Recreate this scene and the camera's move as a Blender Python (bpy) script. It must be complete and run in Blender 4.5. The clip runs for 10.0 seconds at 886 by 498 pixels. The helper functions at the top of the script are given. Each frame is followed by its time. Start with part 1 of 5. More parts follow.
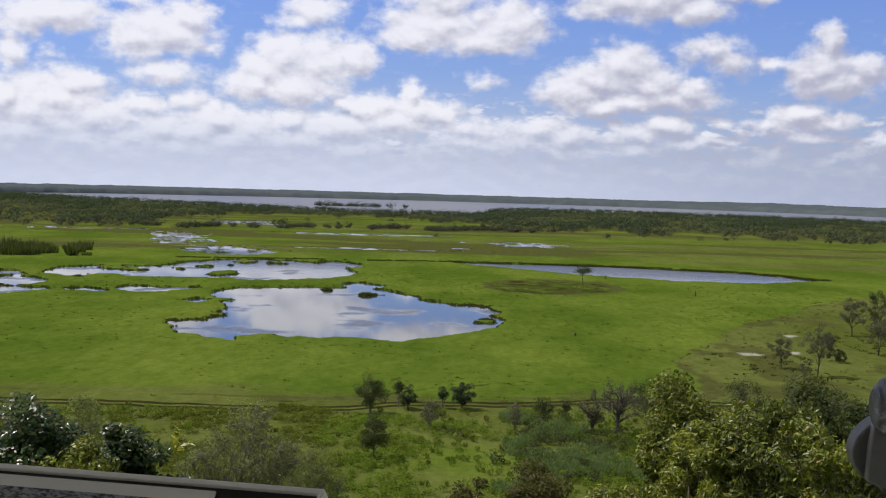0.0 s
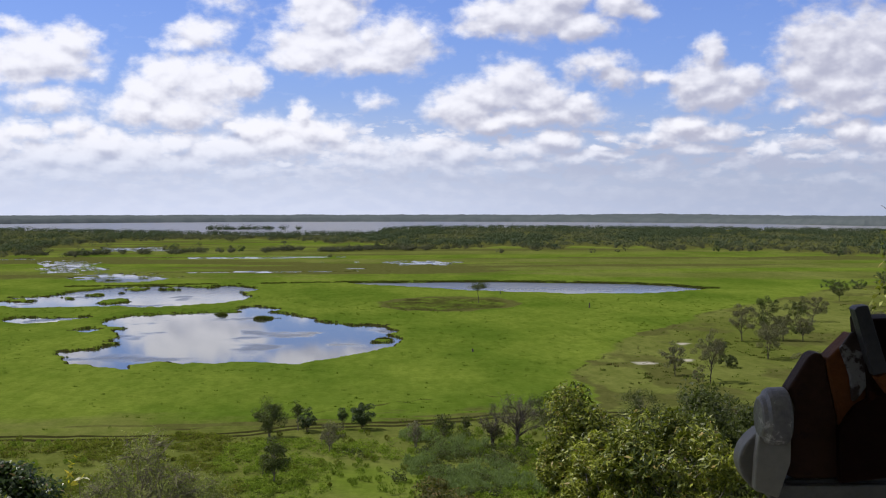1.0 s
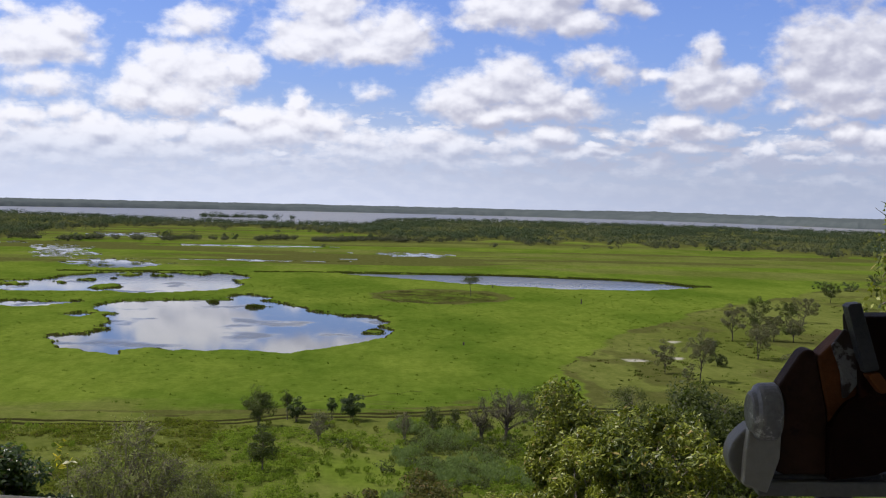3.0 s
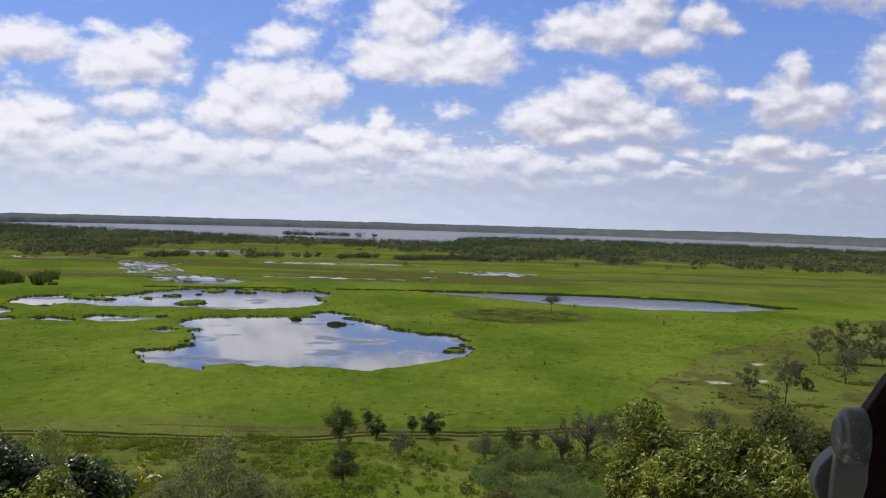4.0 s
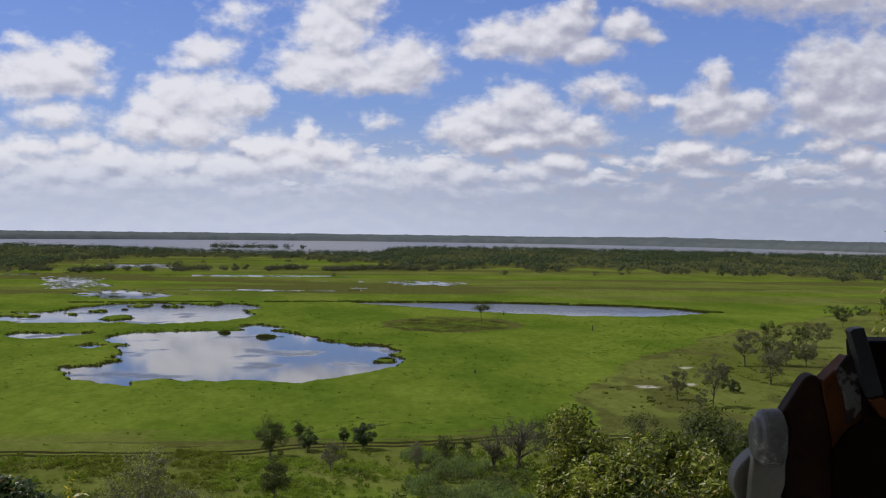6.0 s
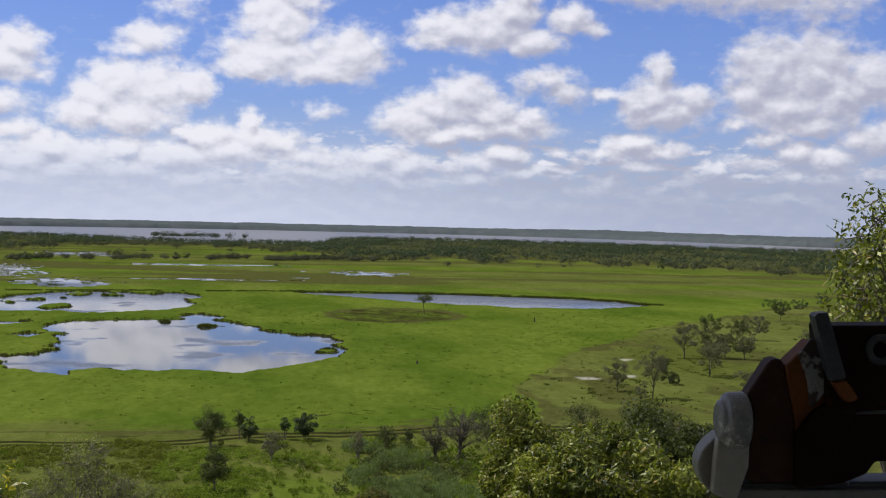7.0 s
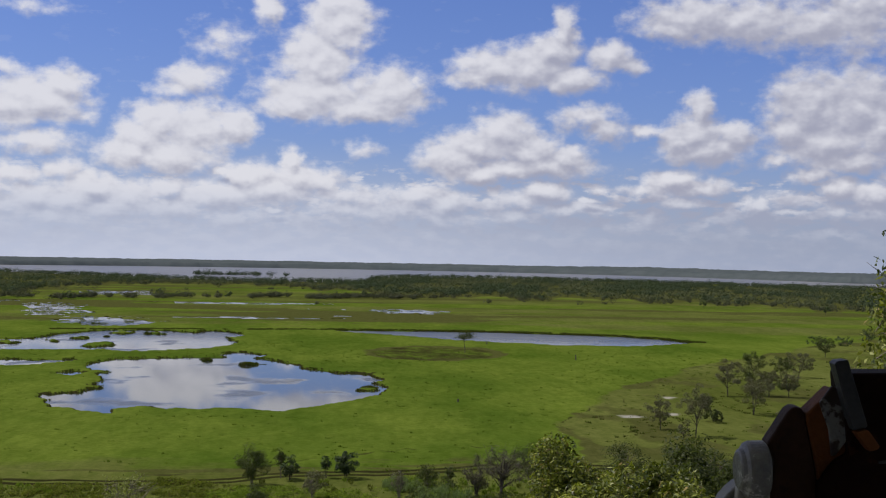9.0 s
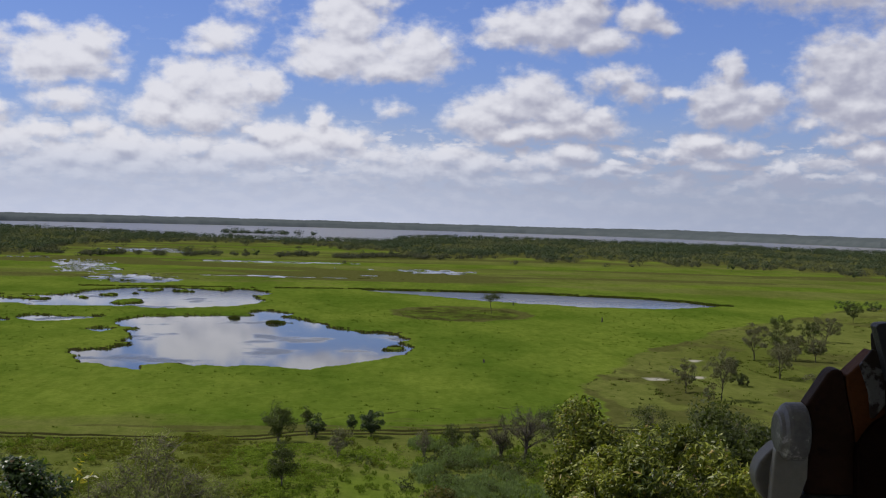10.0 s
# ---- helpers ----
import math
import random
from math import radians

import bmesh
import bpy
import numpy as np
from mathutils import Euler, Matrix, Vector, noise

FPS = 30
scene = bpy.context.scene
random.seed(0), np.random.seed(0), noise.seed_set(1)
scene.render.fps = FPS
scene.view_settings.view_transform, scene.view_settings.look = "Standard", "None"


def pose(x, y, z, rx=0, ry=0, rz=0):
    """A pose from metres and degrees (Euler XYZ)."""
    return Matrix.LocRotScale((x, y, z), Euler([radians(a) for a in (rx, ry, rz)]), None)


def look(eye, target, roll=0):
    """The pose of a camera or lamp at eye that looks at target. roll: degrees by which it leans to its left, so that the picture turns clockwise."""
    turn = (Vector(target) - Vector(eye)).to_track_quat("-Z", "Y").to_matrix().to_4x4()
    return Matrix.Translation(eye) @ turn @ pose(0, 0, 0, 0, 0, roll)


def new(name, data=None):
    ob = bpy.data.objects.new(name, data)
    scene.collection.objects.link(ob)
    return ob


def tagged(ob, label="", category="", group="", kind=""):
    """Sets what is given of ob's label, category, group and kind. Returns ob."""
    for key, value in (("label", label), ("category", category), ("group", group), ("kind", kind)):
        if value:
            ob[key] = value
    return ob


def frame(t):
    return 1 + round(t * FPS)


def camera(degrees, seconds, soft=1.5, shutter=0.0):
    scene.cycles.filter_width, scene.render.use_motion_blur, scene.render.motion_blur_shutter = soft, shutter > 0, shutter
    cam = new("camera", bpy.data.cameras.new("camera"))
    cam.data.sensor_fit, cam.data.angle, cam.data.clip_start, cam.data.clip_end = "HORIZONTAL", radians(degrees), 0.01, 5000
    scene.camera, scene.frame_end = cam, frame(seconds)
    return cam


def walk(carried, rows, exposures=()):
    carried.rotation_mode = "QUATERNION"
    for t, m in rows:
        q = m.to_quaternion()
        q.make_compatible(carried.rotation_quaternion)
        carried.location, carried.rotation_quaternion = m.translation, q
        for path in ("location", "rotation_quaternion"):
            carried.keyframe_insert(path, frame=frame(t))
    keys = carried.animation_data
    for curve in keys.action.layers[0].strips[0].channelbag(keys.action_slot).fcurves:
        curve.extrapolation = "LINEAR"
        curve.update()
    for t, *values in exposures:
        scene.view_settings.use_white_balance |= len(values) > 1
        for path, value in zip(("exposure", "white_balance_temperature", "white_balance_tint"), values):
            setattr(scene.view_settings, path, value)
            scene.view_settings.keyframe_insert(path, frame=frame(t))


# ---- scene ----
cam = camera(38.0, 10.0, soft=1.15)
EYE = 37.0  # the eye stands this high over the flood plain's water
# seconds, x, z from the middle of the sway, yaw, pitch, lean
PATH = [
    (0.0, -0.003, -0.001, 0.801, -2.632, 1.675),
    (0.5, 0.000, 0.003, -2.863, -2.659, 1.387),
    (1.0, 0.008, 0.009, -3.878, -1.729, -0.033),
    (1.5, 0.016, 0.006, -2.876, -0.683, -0.352),
    (2.0, 0.010, 0.004, -4.531, -1.111, 0.948),
    (2.2, 0.007, 0.004, -5.273, -1.412, 1.142),
    (3.3, 0.004, 0.001, -3.383, -2.116, 1.739),
    (3.5, 0.001, 0.001, -2.737, -2.142, 2.066),
    (4.0, 0.005, 0.002, -0.538, -1.300, 1.657),
    (4.5, 0.013, -0.001, -0.000, -1.091, 1.226),
    (5.0, 0.010, 0.001, 0.213, -0.801, 1.475),
    (5.5, 0.018, 0.004, -2.089, -0.788, 1.154),
    (6.0, 0.020, 0.003, -3.698, -0.808, 0.731),
    (6.2, 0.012, 0.001, -4.146, -0.905, 0.911),
    (7.3, -0.047, -0.017, -6.538, -1.560, 1.367),
    (7.5, -0.064, -0.020, -4.802, -1.993, 2.119),
    (8.0, -0.031, -0.004, -4.841, -0.540, 1.469),
    (8.5, 0.007, 0.002, -5.833, 0.111, 0.482),
    (9.0, 0.017, 0.005, -4.401, 0.470, 1.086),
    (9.5, 0.011, 0.003, -2.225, -0.117, 1.342),
    (10.0, -0.003, 0.001, -3.237, -1.309, 1.659),
]
EXPOSURES = [(0.0, -0.02), (0.5, 0.03), (1.0, 0.1), (1.5, -0.15), (2.0, -0.12), (3.5, 0.15), (4.0, 0.0), (4.5, -0.1), (5.0, -0.15), (5.5, -0.2),
             (6.0, -0.23), (7.5, 0.0), (8.0, 0.0), (8.5, -0.15), (9.0, -0.3), (9.5, -0.35), (10.0, -0.25)]
walk(cam, [(t, pose(x, 0, EYE + z, 90 + p, 0, yaw) @ pose(0, 0, 0, 0, 0, lean)) for t, x, z, yaw, p, lean in PATH], EXPOSURES)

# ---- world, sun ----
SUN_AZ, SUN_EL = radians(-78), radians(56)
sun_way = Vector((math.sin(SUN_AZ) * math.cos(SUN_EL), math.cos(SUN_AZ) * math.cos(SUN_EL), math.sin(SUN_EL)))
sun = new("sun", bpy.data.lights.new("sun", "SUN"))
sun.data.energy, sun.data.angle, sun.data.color = 4.8, radians(0.5), (1.0, 0.95, 0.87)
sun.matrix_world = look(sun_way * 900 + Vector((0, 0, EYE)), (0, 0, EYE))

# clouds: azimuth and elevation of each puff in degrees, its half width and half height, and how dense it is
CLOUDS_TOWER = [
    (-1.35, 7.12, 2.39, 1.01, 1.00), (1.90, 7.33, 1.76, 1.13, 1.00), (-0.42, 10.34, 1.51, 1.51, 1.00), (-1.38, 8.59, 1.64, 1.51, 1.00), (-2.34, 6.59, 1.51, 0.55, 1.00),
    (0.66, 6.55, 2.27, 0.55, 1.00), (-3.35, 7.54, 0.76, 0.63, 0.50), (3.03, 7.85, 0.45, 0.20, 0.70), (-7.95, 5.77, 1.51, 0.88, 1.00), (-6.62, 5.45, 1.76, 1.26, 1.00),
    (-4.79, 5.64, 0.88, 0.88, 1.00), (-9.36, 4.37, 1.51, 0.71, 1.00), (-7.68, 4.31, 2.27, 0.71, 1.00), (-8.90, 5.12, 1.26, 0.88, 1.00),
]
CLOUDS_LEFT = [
    (-13.37, 6.47, 2.14, 1.01, 1.00), (-12.23, 7.13, 1.13, 0.81, 1.00), (-14.27, 6.07, 1.51, 0.88, 1.00), (-11.27, 5.86, 0.63, 0.30, 0.40), (-14.41, 7.70, 0.76, 0.30, 0.50),
    (-13.10, 4.70, 1.56, 0.55, 0.75), (-6.78, 7.64, 1.21, 0.63, 0.75), (-7.50, 7.13, 1.01, 0.38, 0.60), (-5.47, 9.28, 0.96, 0.71, 0.35), (-3.54, 10.82, 0.63, 0.71, 0.75),
    (-13.45, 10.34, 1.01, 0.30, 0.30),
]
CLOUDS_TOP = [
    (6.41, 8.53, 1.76, 0.76, 1.00), (7.92, 8.55, 2.27, 0.96, 1.00), (9.64, 10.15, 0.55, 1.01, 0.90), (9.16, 9.29, 1.26, 0.76, 1.00), (11.66, 9.05, 1.01, 0.63, 0.85),
    (12.40, 8.68, 0.76, 0.38, 0.60), (5.67, 8.02, 1.26, 0.38, 0.80), (9.93, 8.07, 1.51, 0.63, 1.00), (15.31, 10.59, 2.39, 0.96, 1.00), (17.72, 10.43, 2.27, 0.96, 1.00),
    (14.10, 10.25, 1.26, 0.45, 0.80), (20.32, 10.24, 2.77, 1.06, 0.80), (22.39, 10.52, 2.02, 1.76, 0.70),
]
CLOUDS_RIGHT = [
    (6.97, 5.56, 1.51, 0.96, 1.00), (5.98, 5.04, 1.76, 0.76, 1.00), (4.73, 4.52, 1.51, 0.88, 1.00), (8.24, 4.95, 1.51, 0.76, 1.00), (9.75, 4.60, 1.13, 0.50, 1.00),
    (8.75, 4.21, 2.27, 0.55, 1.00), (5.75, 3.79, 1.26, 0.50, 1.00), (7.25, 4.06, 1.51, 0.50, 1.00), (10.71, 6.47, 1.39, 0.45, 0.70), (11.47, 5.85, 0.88, 0.63, 0.75),
    (13.20, 5.74, 1.26, 0.25, 0.55), (9.97, 6.21, 0.76, 0.38, 0.50),
]
CLOUDS_FAR_RIGHT = [
    (15.62, 6.72, 0.66, 0.76, 1.00), (15.40, 5.62, 1.26, 0.88, 1.00), (15.89, 5.01, 1.89, 0.71, 1.00), (17.09, 5.62, 1.01, 0.55, 0.80), (14.67, 5.37, 0.88, 0.63, 1.00),
    (20.37, 6.80, 1.89, 1.56, 1.00), (22.22, 6.77, 1.76, 1.64, 1.00), (21.09, 5.35, 2.27, 1.06, 1.00), (19.46, 5.85, 1.26, 1.26, 0.80), (23.14, 5.81, 1.26, 1.51, 1.00),
    (21.80, 4.51, 1.76, 0.55, 1.00), (20.42, 3.92, 1.01, 0.35, 0.80), (19.01, 4.52, 0.76, 0.30, 0.60),
]
CLOUDS_LOW_RIGHT = [
    (14.46, 3.60, 1.26, 0.50, 1.00), (15.44, 3.29, 1.51, 0.40, 1.00), (13.49, 3.14, 1.26, 0.35, 0.80), (14.72, 2.66, 1.01, 0.30, 0.75), (21.59, 3.32, 0.88, 0.50, 1.00),
    (22.73, 3.08, 1.26, 0.55, 0.90), (18.09, 2.57, 0.63, 0.35, 1.00), (19.51, 2.34, 0.76, 0.15, 1.00), (19.50, 2.83, 1.26, 0.35, 0.50), (21.37, 2.35, 0.76, 0.30, 0.70),
    (22.97, 2.37, 1.01, 0.30, 0.70), (21.39, 1.39, 0.50, 0.15, 0.60), (9.02, 3.09, 1.13, 0.40, 1.00), (7.78, 2.69, 1.51, 0.38, 0.75), (9.79, 2.35, 1.51, 0.30, 0.75),
    (10.78, 2.79, 0.50, 0.13, 1.00), (7.29, 1.93, 1.26, 0.30, 0.60), (11.26, 3.24, 0.50, 0.20, 0.40),
]
CLOUDS_LOW = [
    (4.51, 2.51, 1.26, 0.50, 1.00), (3.25, 2.86, 1.51, 0.45, 0.80), (2.25, 2.21, 1.51, 0.50, 0.80), (4.78, 1.89, 1.01, 0.30, 0.60), (-2.41, 4.23, 0.55, 0.55, 1.00),
    (-2.03, 3.49, 1.51, 0.63, 1.00), (-1.28, 3.39, 1.26, 0.50, 0.80), (-4.25, 3.56, 1.51, 0.63, 1.00), (-5.48, 3.77, 0.38, 0.20, 1.00), (-3.26, 2.96, 2.27, 0.63, 1.00),
    (-5.22, 2.79, 2.02, 0.63, 0.90), (-4.71, 1.81, 1.51, 0.30, 0.50), (-3.11, 2.10, 0.50, 0.15, 1.00), (-0.27, 2.79, 1.51, 0.50, 0.70), (0.99, 2.82, 1.26, 0.38, 0.60),
    (0.25, 2.17, 2.02, 0.40, 0.60), (0.70, 4.81, 0.76, 0.30, 0.35),
]
CLOUDS_LOW_LEFT = [
    (-10.98, 2.86, 1.76, 0.63, 1.00), (-9.32, 2.55, 1.76, 0.63, 0.90), (-7.89, 2.96, 0.88, 0.40, 1.00), (-11.90, 2.34, 1.51, 0.55, 0.90), (-13.28, 2.30, 1.76, 0.76, 0.80),
    (-13.98, 3.35, 1.26, 0.40, 0.80), (-12.16, 3.54, 1.01, 0.45, 0.60), (-7.64, 2.10, 2.02, 0.45, 0.70), (-10.49, 1.90, 2.52, 0.45, 0.60), (-13.27, 1.58, 2.02, 0.45, 0.50),
    (-6.19, 2.51, 1.26, 0.50, 0.80),
]
CLOUDS_WEST = [
    (-17.86, 3.49, 2.39, 1.13, 1.00), (-16.72, 4.26, 1.26, 0.55, 1.00), (-18.54, 2.98, 2.02, 0.88, 1.00), (-15.77, 2.87, 1.51, 0.63, 0.90), (-14.36, 3.29, 1.13, 0.38, 0.70),
    (-19.43, 1.99, 1.51, 0.50, 0.70), (-17.62, 2.43, 2.02, 0.50, 0.80), (-16.92, 1.86, 1.51, 0.45, 0.60), (-17.69, 7.04, 2.27, 0.76, 1.00), (-19.48, 5.29, 0.63, 0.88, 0.80),
    (-18.00, 5.26, 0.63, 0.25, 0.40), (-19.05, 6.71, 1.51, 0.76, 0.80), (-19.90, 3.39, 1.26, 0.76, 1.00),
]
CLOUDS_BEYOND = [(24.8, 3.9, 1.6, 0.7, 0.9), (24.6, 6.3, 1.6, 1.2, 1.0), (22.6, 2.6, 1.5, 0.4, 0.6), (-24.0, 5.8, 3.0, 1.5, 1.0), (-21.7, 2.6, 3.0, 0.9, 0.7)]
CLOUDS = (CLOUDS_TOWER + CLOUDS_LEFT + CLOUDS_TOP + CLOUDS_RIGHT + CLOUDS_FAR_RIGHT + CLOUDS_LOW_RIGHT + CLOUDS_LOW + CLOUDS_LOW_LEFT
          + CLOUDS_WEST + CLOUDS_BEYOND)


class Nodes:
    """Small helper to wire shader nodes."""

    def __init__(self, tree):
        self.tree = tree
        tree.nodes.clear()

    def add(self, kind, ins=None, **props):
        n = self.tree.nodes.new(kind)
        for k, v in props.items():
            setattr(n, k, v)
        for k, v in (ins or {}).items():
            if isinstance(v, bpy.types.NodeSocket):
                self.tree.links.new(v, n.inputs[k])
            else:
                n.inputs[k].default_value = v
        return n

    def math(self, op, a, b=0.0, c=0.0, clamp=False):
        return self.add("ShaderNodeMath", {0: a, 1: b, 2: c}, operation=op, use_clamp=clamp).outputs[0]

    def vec(self, op, a, b=(0, 0, 0)):
        n = self.add("ShaderNodeVectorMath", {0: a, 1: b}, operation=op)
        return n.outputs["Value"] if op in ("LENGTH", "DOT_PRODUCT") else n.outputs[0]

    def noise(self, v, scale, detail=4.0, rough=0.55, distortion=0.0, out="Fac"):
        return self.add("ShaderNodeTexNoise", {"Vector": v, "Scale": scale, "Detail": detail, "Roughness": rough, "Distortion": distortion}).outputs[out]

    def mix(self, f, a, b, blend="MIX"):
        n = self.add("ShaderNodeMix", data_type="RGBA", blend_type=blend)
        for k, v in ((0, f), (6, a), (7, b)):
            if isinstance(v, bpy.types.NodeSocket):
                self.tree.links.new(v, n.inputs[k])
            else:
                n.inputs[k].default_value = (*v, 1) if isinstance(v, tuple) and len(v) == 3 else v
        return n.outputs[2]

    def ramp(self, v, a, b, c=0.0, d=1.0, smooth=True):
        return self.add("ShaderNodeMapRange", {0: v, 1: a, 2: b, 3: c, 4: d}, interpolation_type="SMOOTHSTEP" if smooth else "LINEAR").outputs[0]

    def link(self, a, b):
        self.tree.links.new(a, b)


def cloud_group():
    """Cloud cover by direction: azimuth and elevation in degrees in, cover out."""
    g = bpy.data.node_groups.new("cloud_cover", "ShaderNodeTree")
    g.interface.new_socket("Place", in_out="INPUT", socket_type="NodeSocketVector")
    g.interface.new_socket("Cover", in_out="OUTPUT", socket_type="NodeSocketFloat")
    g.interface.new_socket("Soft", in_out="OUTPUT", socket_type="NodeSocketFloat")
    N = Nodes(g)
    place = N.add("NodeGroupInput").outputs[0]
    warp = N.noise(place, 1.0, 3.0, 0.55, out="Color")
    warp = N.vec("MULTIPLY", N.vec("SUBTRACT", warp, (0.5, 0.5, 0.5)), (1.1, 0.7, 0.0))
    at = N.vec("ADD", place, warp)
    dense = None
    for cx, cy, rx, ry, d in CLOUDS:
        q = N.vec("LENGTH", N.vec("MULTIPLY", N.vec("SUBTRACT", at, (cx, cy, 0)), (d / (rx * 1.12), d / (ry * 1.15), 0)))
        q = N.math("SUBTRACT", d * 1.1, q)
        dense = q if dense is None else N.math("SMOOTH_MAX", dense, q, 0.15)
    stretched = N.vec("MULTIPLY", place, (1.0, 1.5, 1.0))
    height = N.add("ShaderNodeSeparateXYZ", {0: place}).outputs[1]
    fine = N.math("SUBTRACT", N.noise(stretched, 1.2, 5.0, 0.56), 0.5)
    low = N.noise(N.vec("MULTIPLY", place, (1.0, 2.6, 1.0)), 0.85, 5.0, 0.55)
    low = N.math("SUBTRACT", N.ramp(low, 0.36, 0.66, 0, 0.85), N.ramp(height, 1.8, 5.0, 0.0, 0.95))
    cover = N.math("ADD", dense, N.math("MULTIPLY", fine, 1.15))
    away = N.math("SUBTRACT", N.noise(N.vec("MULTIPLY", place, (1.0, 1.6, 1.0)), 0.16, 5.0, 0.55), 0.5)
    azim = N.math("ABSOLUTE", N.add("ShaderNodeSeparateXYZ", {0: place}).outputs[0])
    outside = N.math("MAXIMUM", N.ramp(azim, 24, 30), N.ramp(height, 11.5, 14))
    away = N.math("SUBTRACT", N.math("ADD", N.math("MULTIPLY", away, 4.0), 0.25), N.math("MULTIPLY", N.math("SUBTRACT", 1.0, outside), 9.0))
    cover = N.math("MAXIMUM", N.math("MAXIMUM", cover, low), away)
    out = N.add("NodeGroupOutput")
    N.link(cover, out.inputs[0])
    billow = N.math("MULTIPLY", N.math("SUBTRACT", N.noise(stretched, 1.1, 2.0, 0.5), 0.5), 1.6)
    soft = N.math("ADD", N.math("MAXIMUM", dense, -0.5), billow)
    N.link(N.math("MAXIMUM", soft, N.math("MULTIPLY", away, 0.6)), out.inputs[1])
    return g


def make_world():
    w = bpy.data.worlds.new("sky")
    w.use_nodes = True
    scene.world = w
    N = Nodes(w.node_tree)
    way = N.add("ShaderNodeTexCoord").outputs["Generated"]
    xyz = N.add("ShaderNodeSeparateXYZ", {0: way})
    flat = N.add("ShaderNodeCombineXYZ", {0: xyz.outputs[0], 1: xyz.outputs[1], 2: N.math("MAXIMUM", xyz.outputs[2], 0.012)}).outputs[0]
    sky = N.add("ShaderNodeTexSky", {"Vector": flat}, sky_type="NISHITA", sun_disc=False, sun_elevation=SUN_EL, sun_rotation=SUN_AZ,
                altitude=40, air_density=1.0, dust_density=0.6, ozone_density=1.5).outputs[0]
    azim = N.math("MULTIPLY", N.math("ARCTAN2", xyz.outputs[0], xyz.outputs[1]), 57.2958)
    elev = N.math("MULTIPLY", N.math("ARCSINE", xyz.outputs[2]), 57.2958)
    place = N.add("ShaderNodeCombineXYZ", {0: azim, 1: elev, 2: 0.0}).outputs[0]
    g = cloud_group()
    cover = N.add("ShaderNodeGroup", {0: place}, node_tree=g)
    over = N.add("ShaderNodeGroup", {0: N.vec("ADD", place, (-0.18, 0.42, 0))}, node_tree=g)
    here = cover.outputs[0]
    alpha = N.ramp(here, -0.2, 0.54)
    alpha = N.math("ADD", N.math("MULTIPLY", alpha, 0.96), N.ramp(elev, 5.2, 2.2, 0.0, 0.04))
    lit = N.math("ADD", N.math("MULTIPLY", N.math("SUBTRACT", over.outputs[1], cover.outputs[1]), 0.75), N.math("MULTIPLY", N.math("SUBTRACT", over.outputs[0], here), 0.32))
    shade = N.math("ADD", lit, 0.22)
    shade = N.math("ADD", shade, N.ramp(azim, -6, 16, 0.0, 0.55))
    shade = N.math("ADD", shade, N.ramp(elev, 5.5, 1.0, 0.0, 0.05))
    shade = N.ramp(shade, -0.25, 1.35)
    cloud = N.mix(shade, (8.9, 8.9, 9.6), (4.5, 4.6, 5.8))
    haze = N.ramp(elev, -1.5, 5.5, 0.95, 0.0)
    sky = N.mix(1.0, sky, (0.64, 0.75, 1.28), "MULTIPLY")
    sky = N.mix(haze, sky, N.mix(N.ramp(azim, -6, 22), (6.5, 7.1, 9.0), (4.3, 4.9, 6.6)))
    thin = N.math("MULTIPLY", alpha, N.ramp(elev, 0.5, 3.6, 0.12, 1.0))
    col = N.mix(thin, sky, cloud)
    N.link(N.add("ShaderNodeBackground", {"Color": col, "Strength": 0.1}).outputs[0], N.add("ShaderNodeOutputWorld").inputs[0])


make_world()

# ---- materials ----


def material(name):
    m = bpy.data.materials.new(name)
    m.use_nodes = True
    return m, Nodes(m.node_tree)


def finish(N, base, rough=0.6, metal=0.0, bump=None, strength=0.3, distance=0.02, spec=0.5, through_light=None, share=0.4):
    b = N.add("ShaderNodeBsdfPrincipled", {"Base Color": base, "Roughness": rough, "Metallic": metal, "Specular IOR Level": spec})
    if bump is not None:
        N.link(N.add("ShaderNodeBump", {"Height": bump, "Strength": strength, "Distance": distance}).outputs[0], b.inputs["Normal"])
    out = b.outputs[0]
    if through_light is not None:
        t = N.add("ShaderNodeBsdfTranslucent", {"Color": N.mix(1.0, through_light, (1.4, 1.55, 0.8), "MULTIPLY")})
        out = N.add("ShaderNodeMixShader", {0: share, 1: out, 2: t.outputs[0]}).outputs[0]
    N.link(out, N.add("ShaderNodeOutputMaterial").inputs[0])


def leaf_material(name, dark, light, rough=0.5, spec=0.4, dry=None, dry_share=0.08, patches=0.5, share=0.4, skew=1.0, vary=0.6):
    """Leaves: each one its own shade between dark and light, some dry; light shines through."""
    m, N = material(name)
    rnd = N.add("ShaderNodeNewGeometry").outputs["Random Per Island"]
    pos = N.add("ShaderNodeNewGeometry").outputs["Position"]
    patch = N.noise(pos, patches, 3.0)
    f = N.math("ADD", N.math("MULTIPLY", rnd, vary), N.math("MULTIPLY", N.math("SUBTRACT", patch, 0.3), 1.5 - vary), clamp=True)
    if skew != 1.0:
        f = N.math("POWER", f, skew)
    col = N.mix(f, dark, light)
    if dry:
        col = N.mix(N.ramp(N.math("FRACT", N.math("MULTIPLY", rnd, 37.7)), 1 - dry_share - 0.02, 1 - dry_share), col, dry)
    finish(N, col, rough, spec=spec, through_light=col, share=share)
    return m


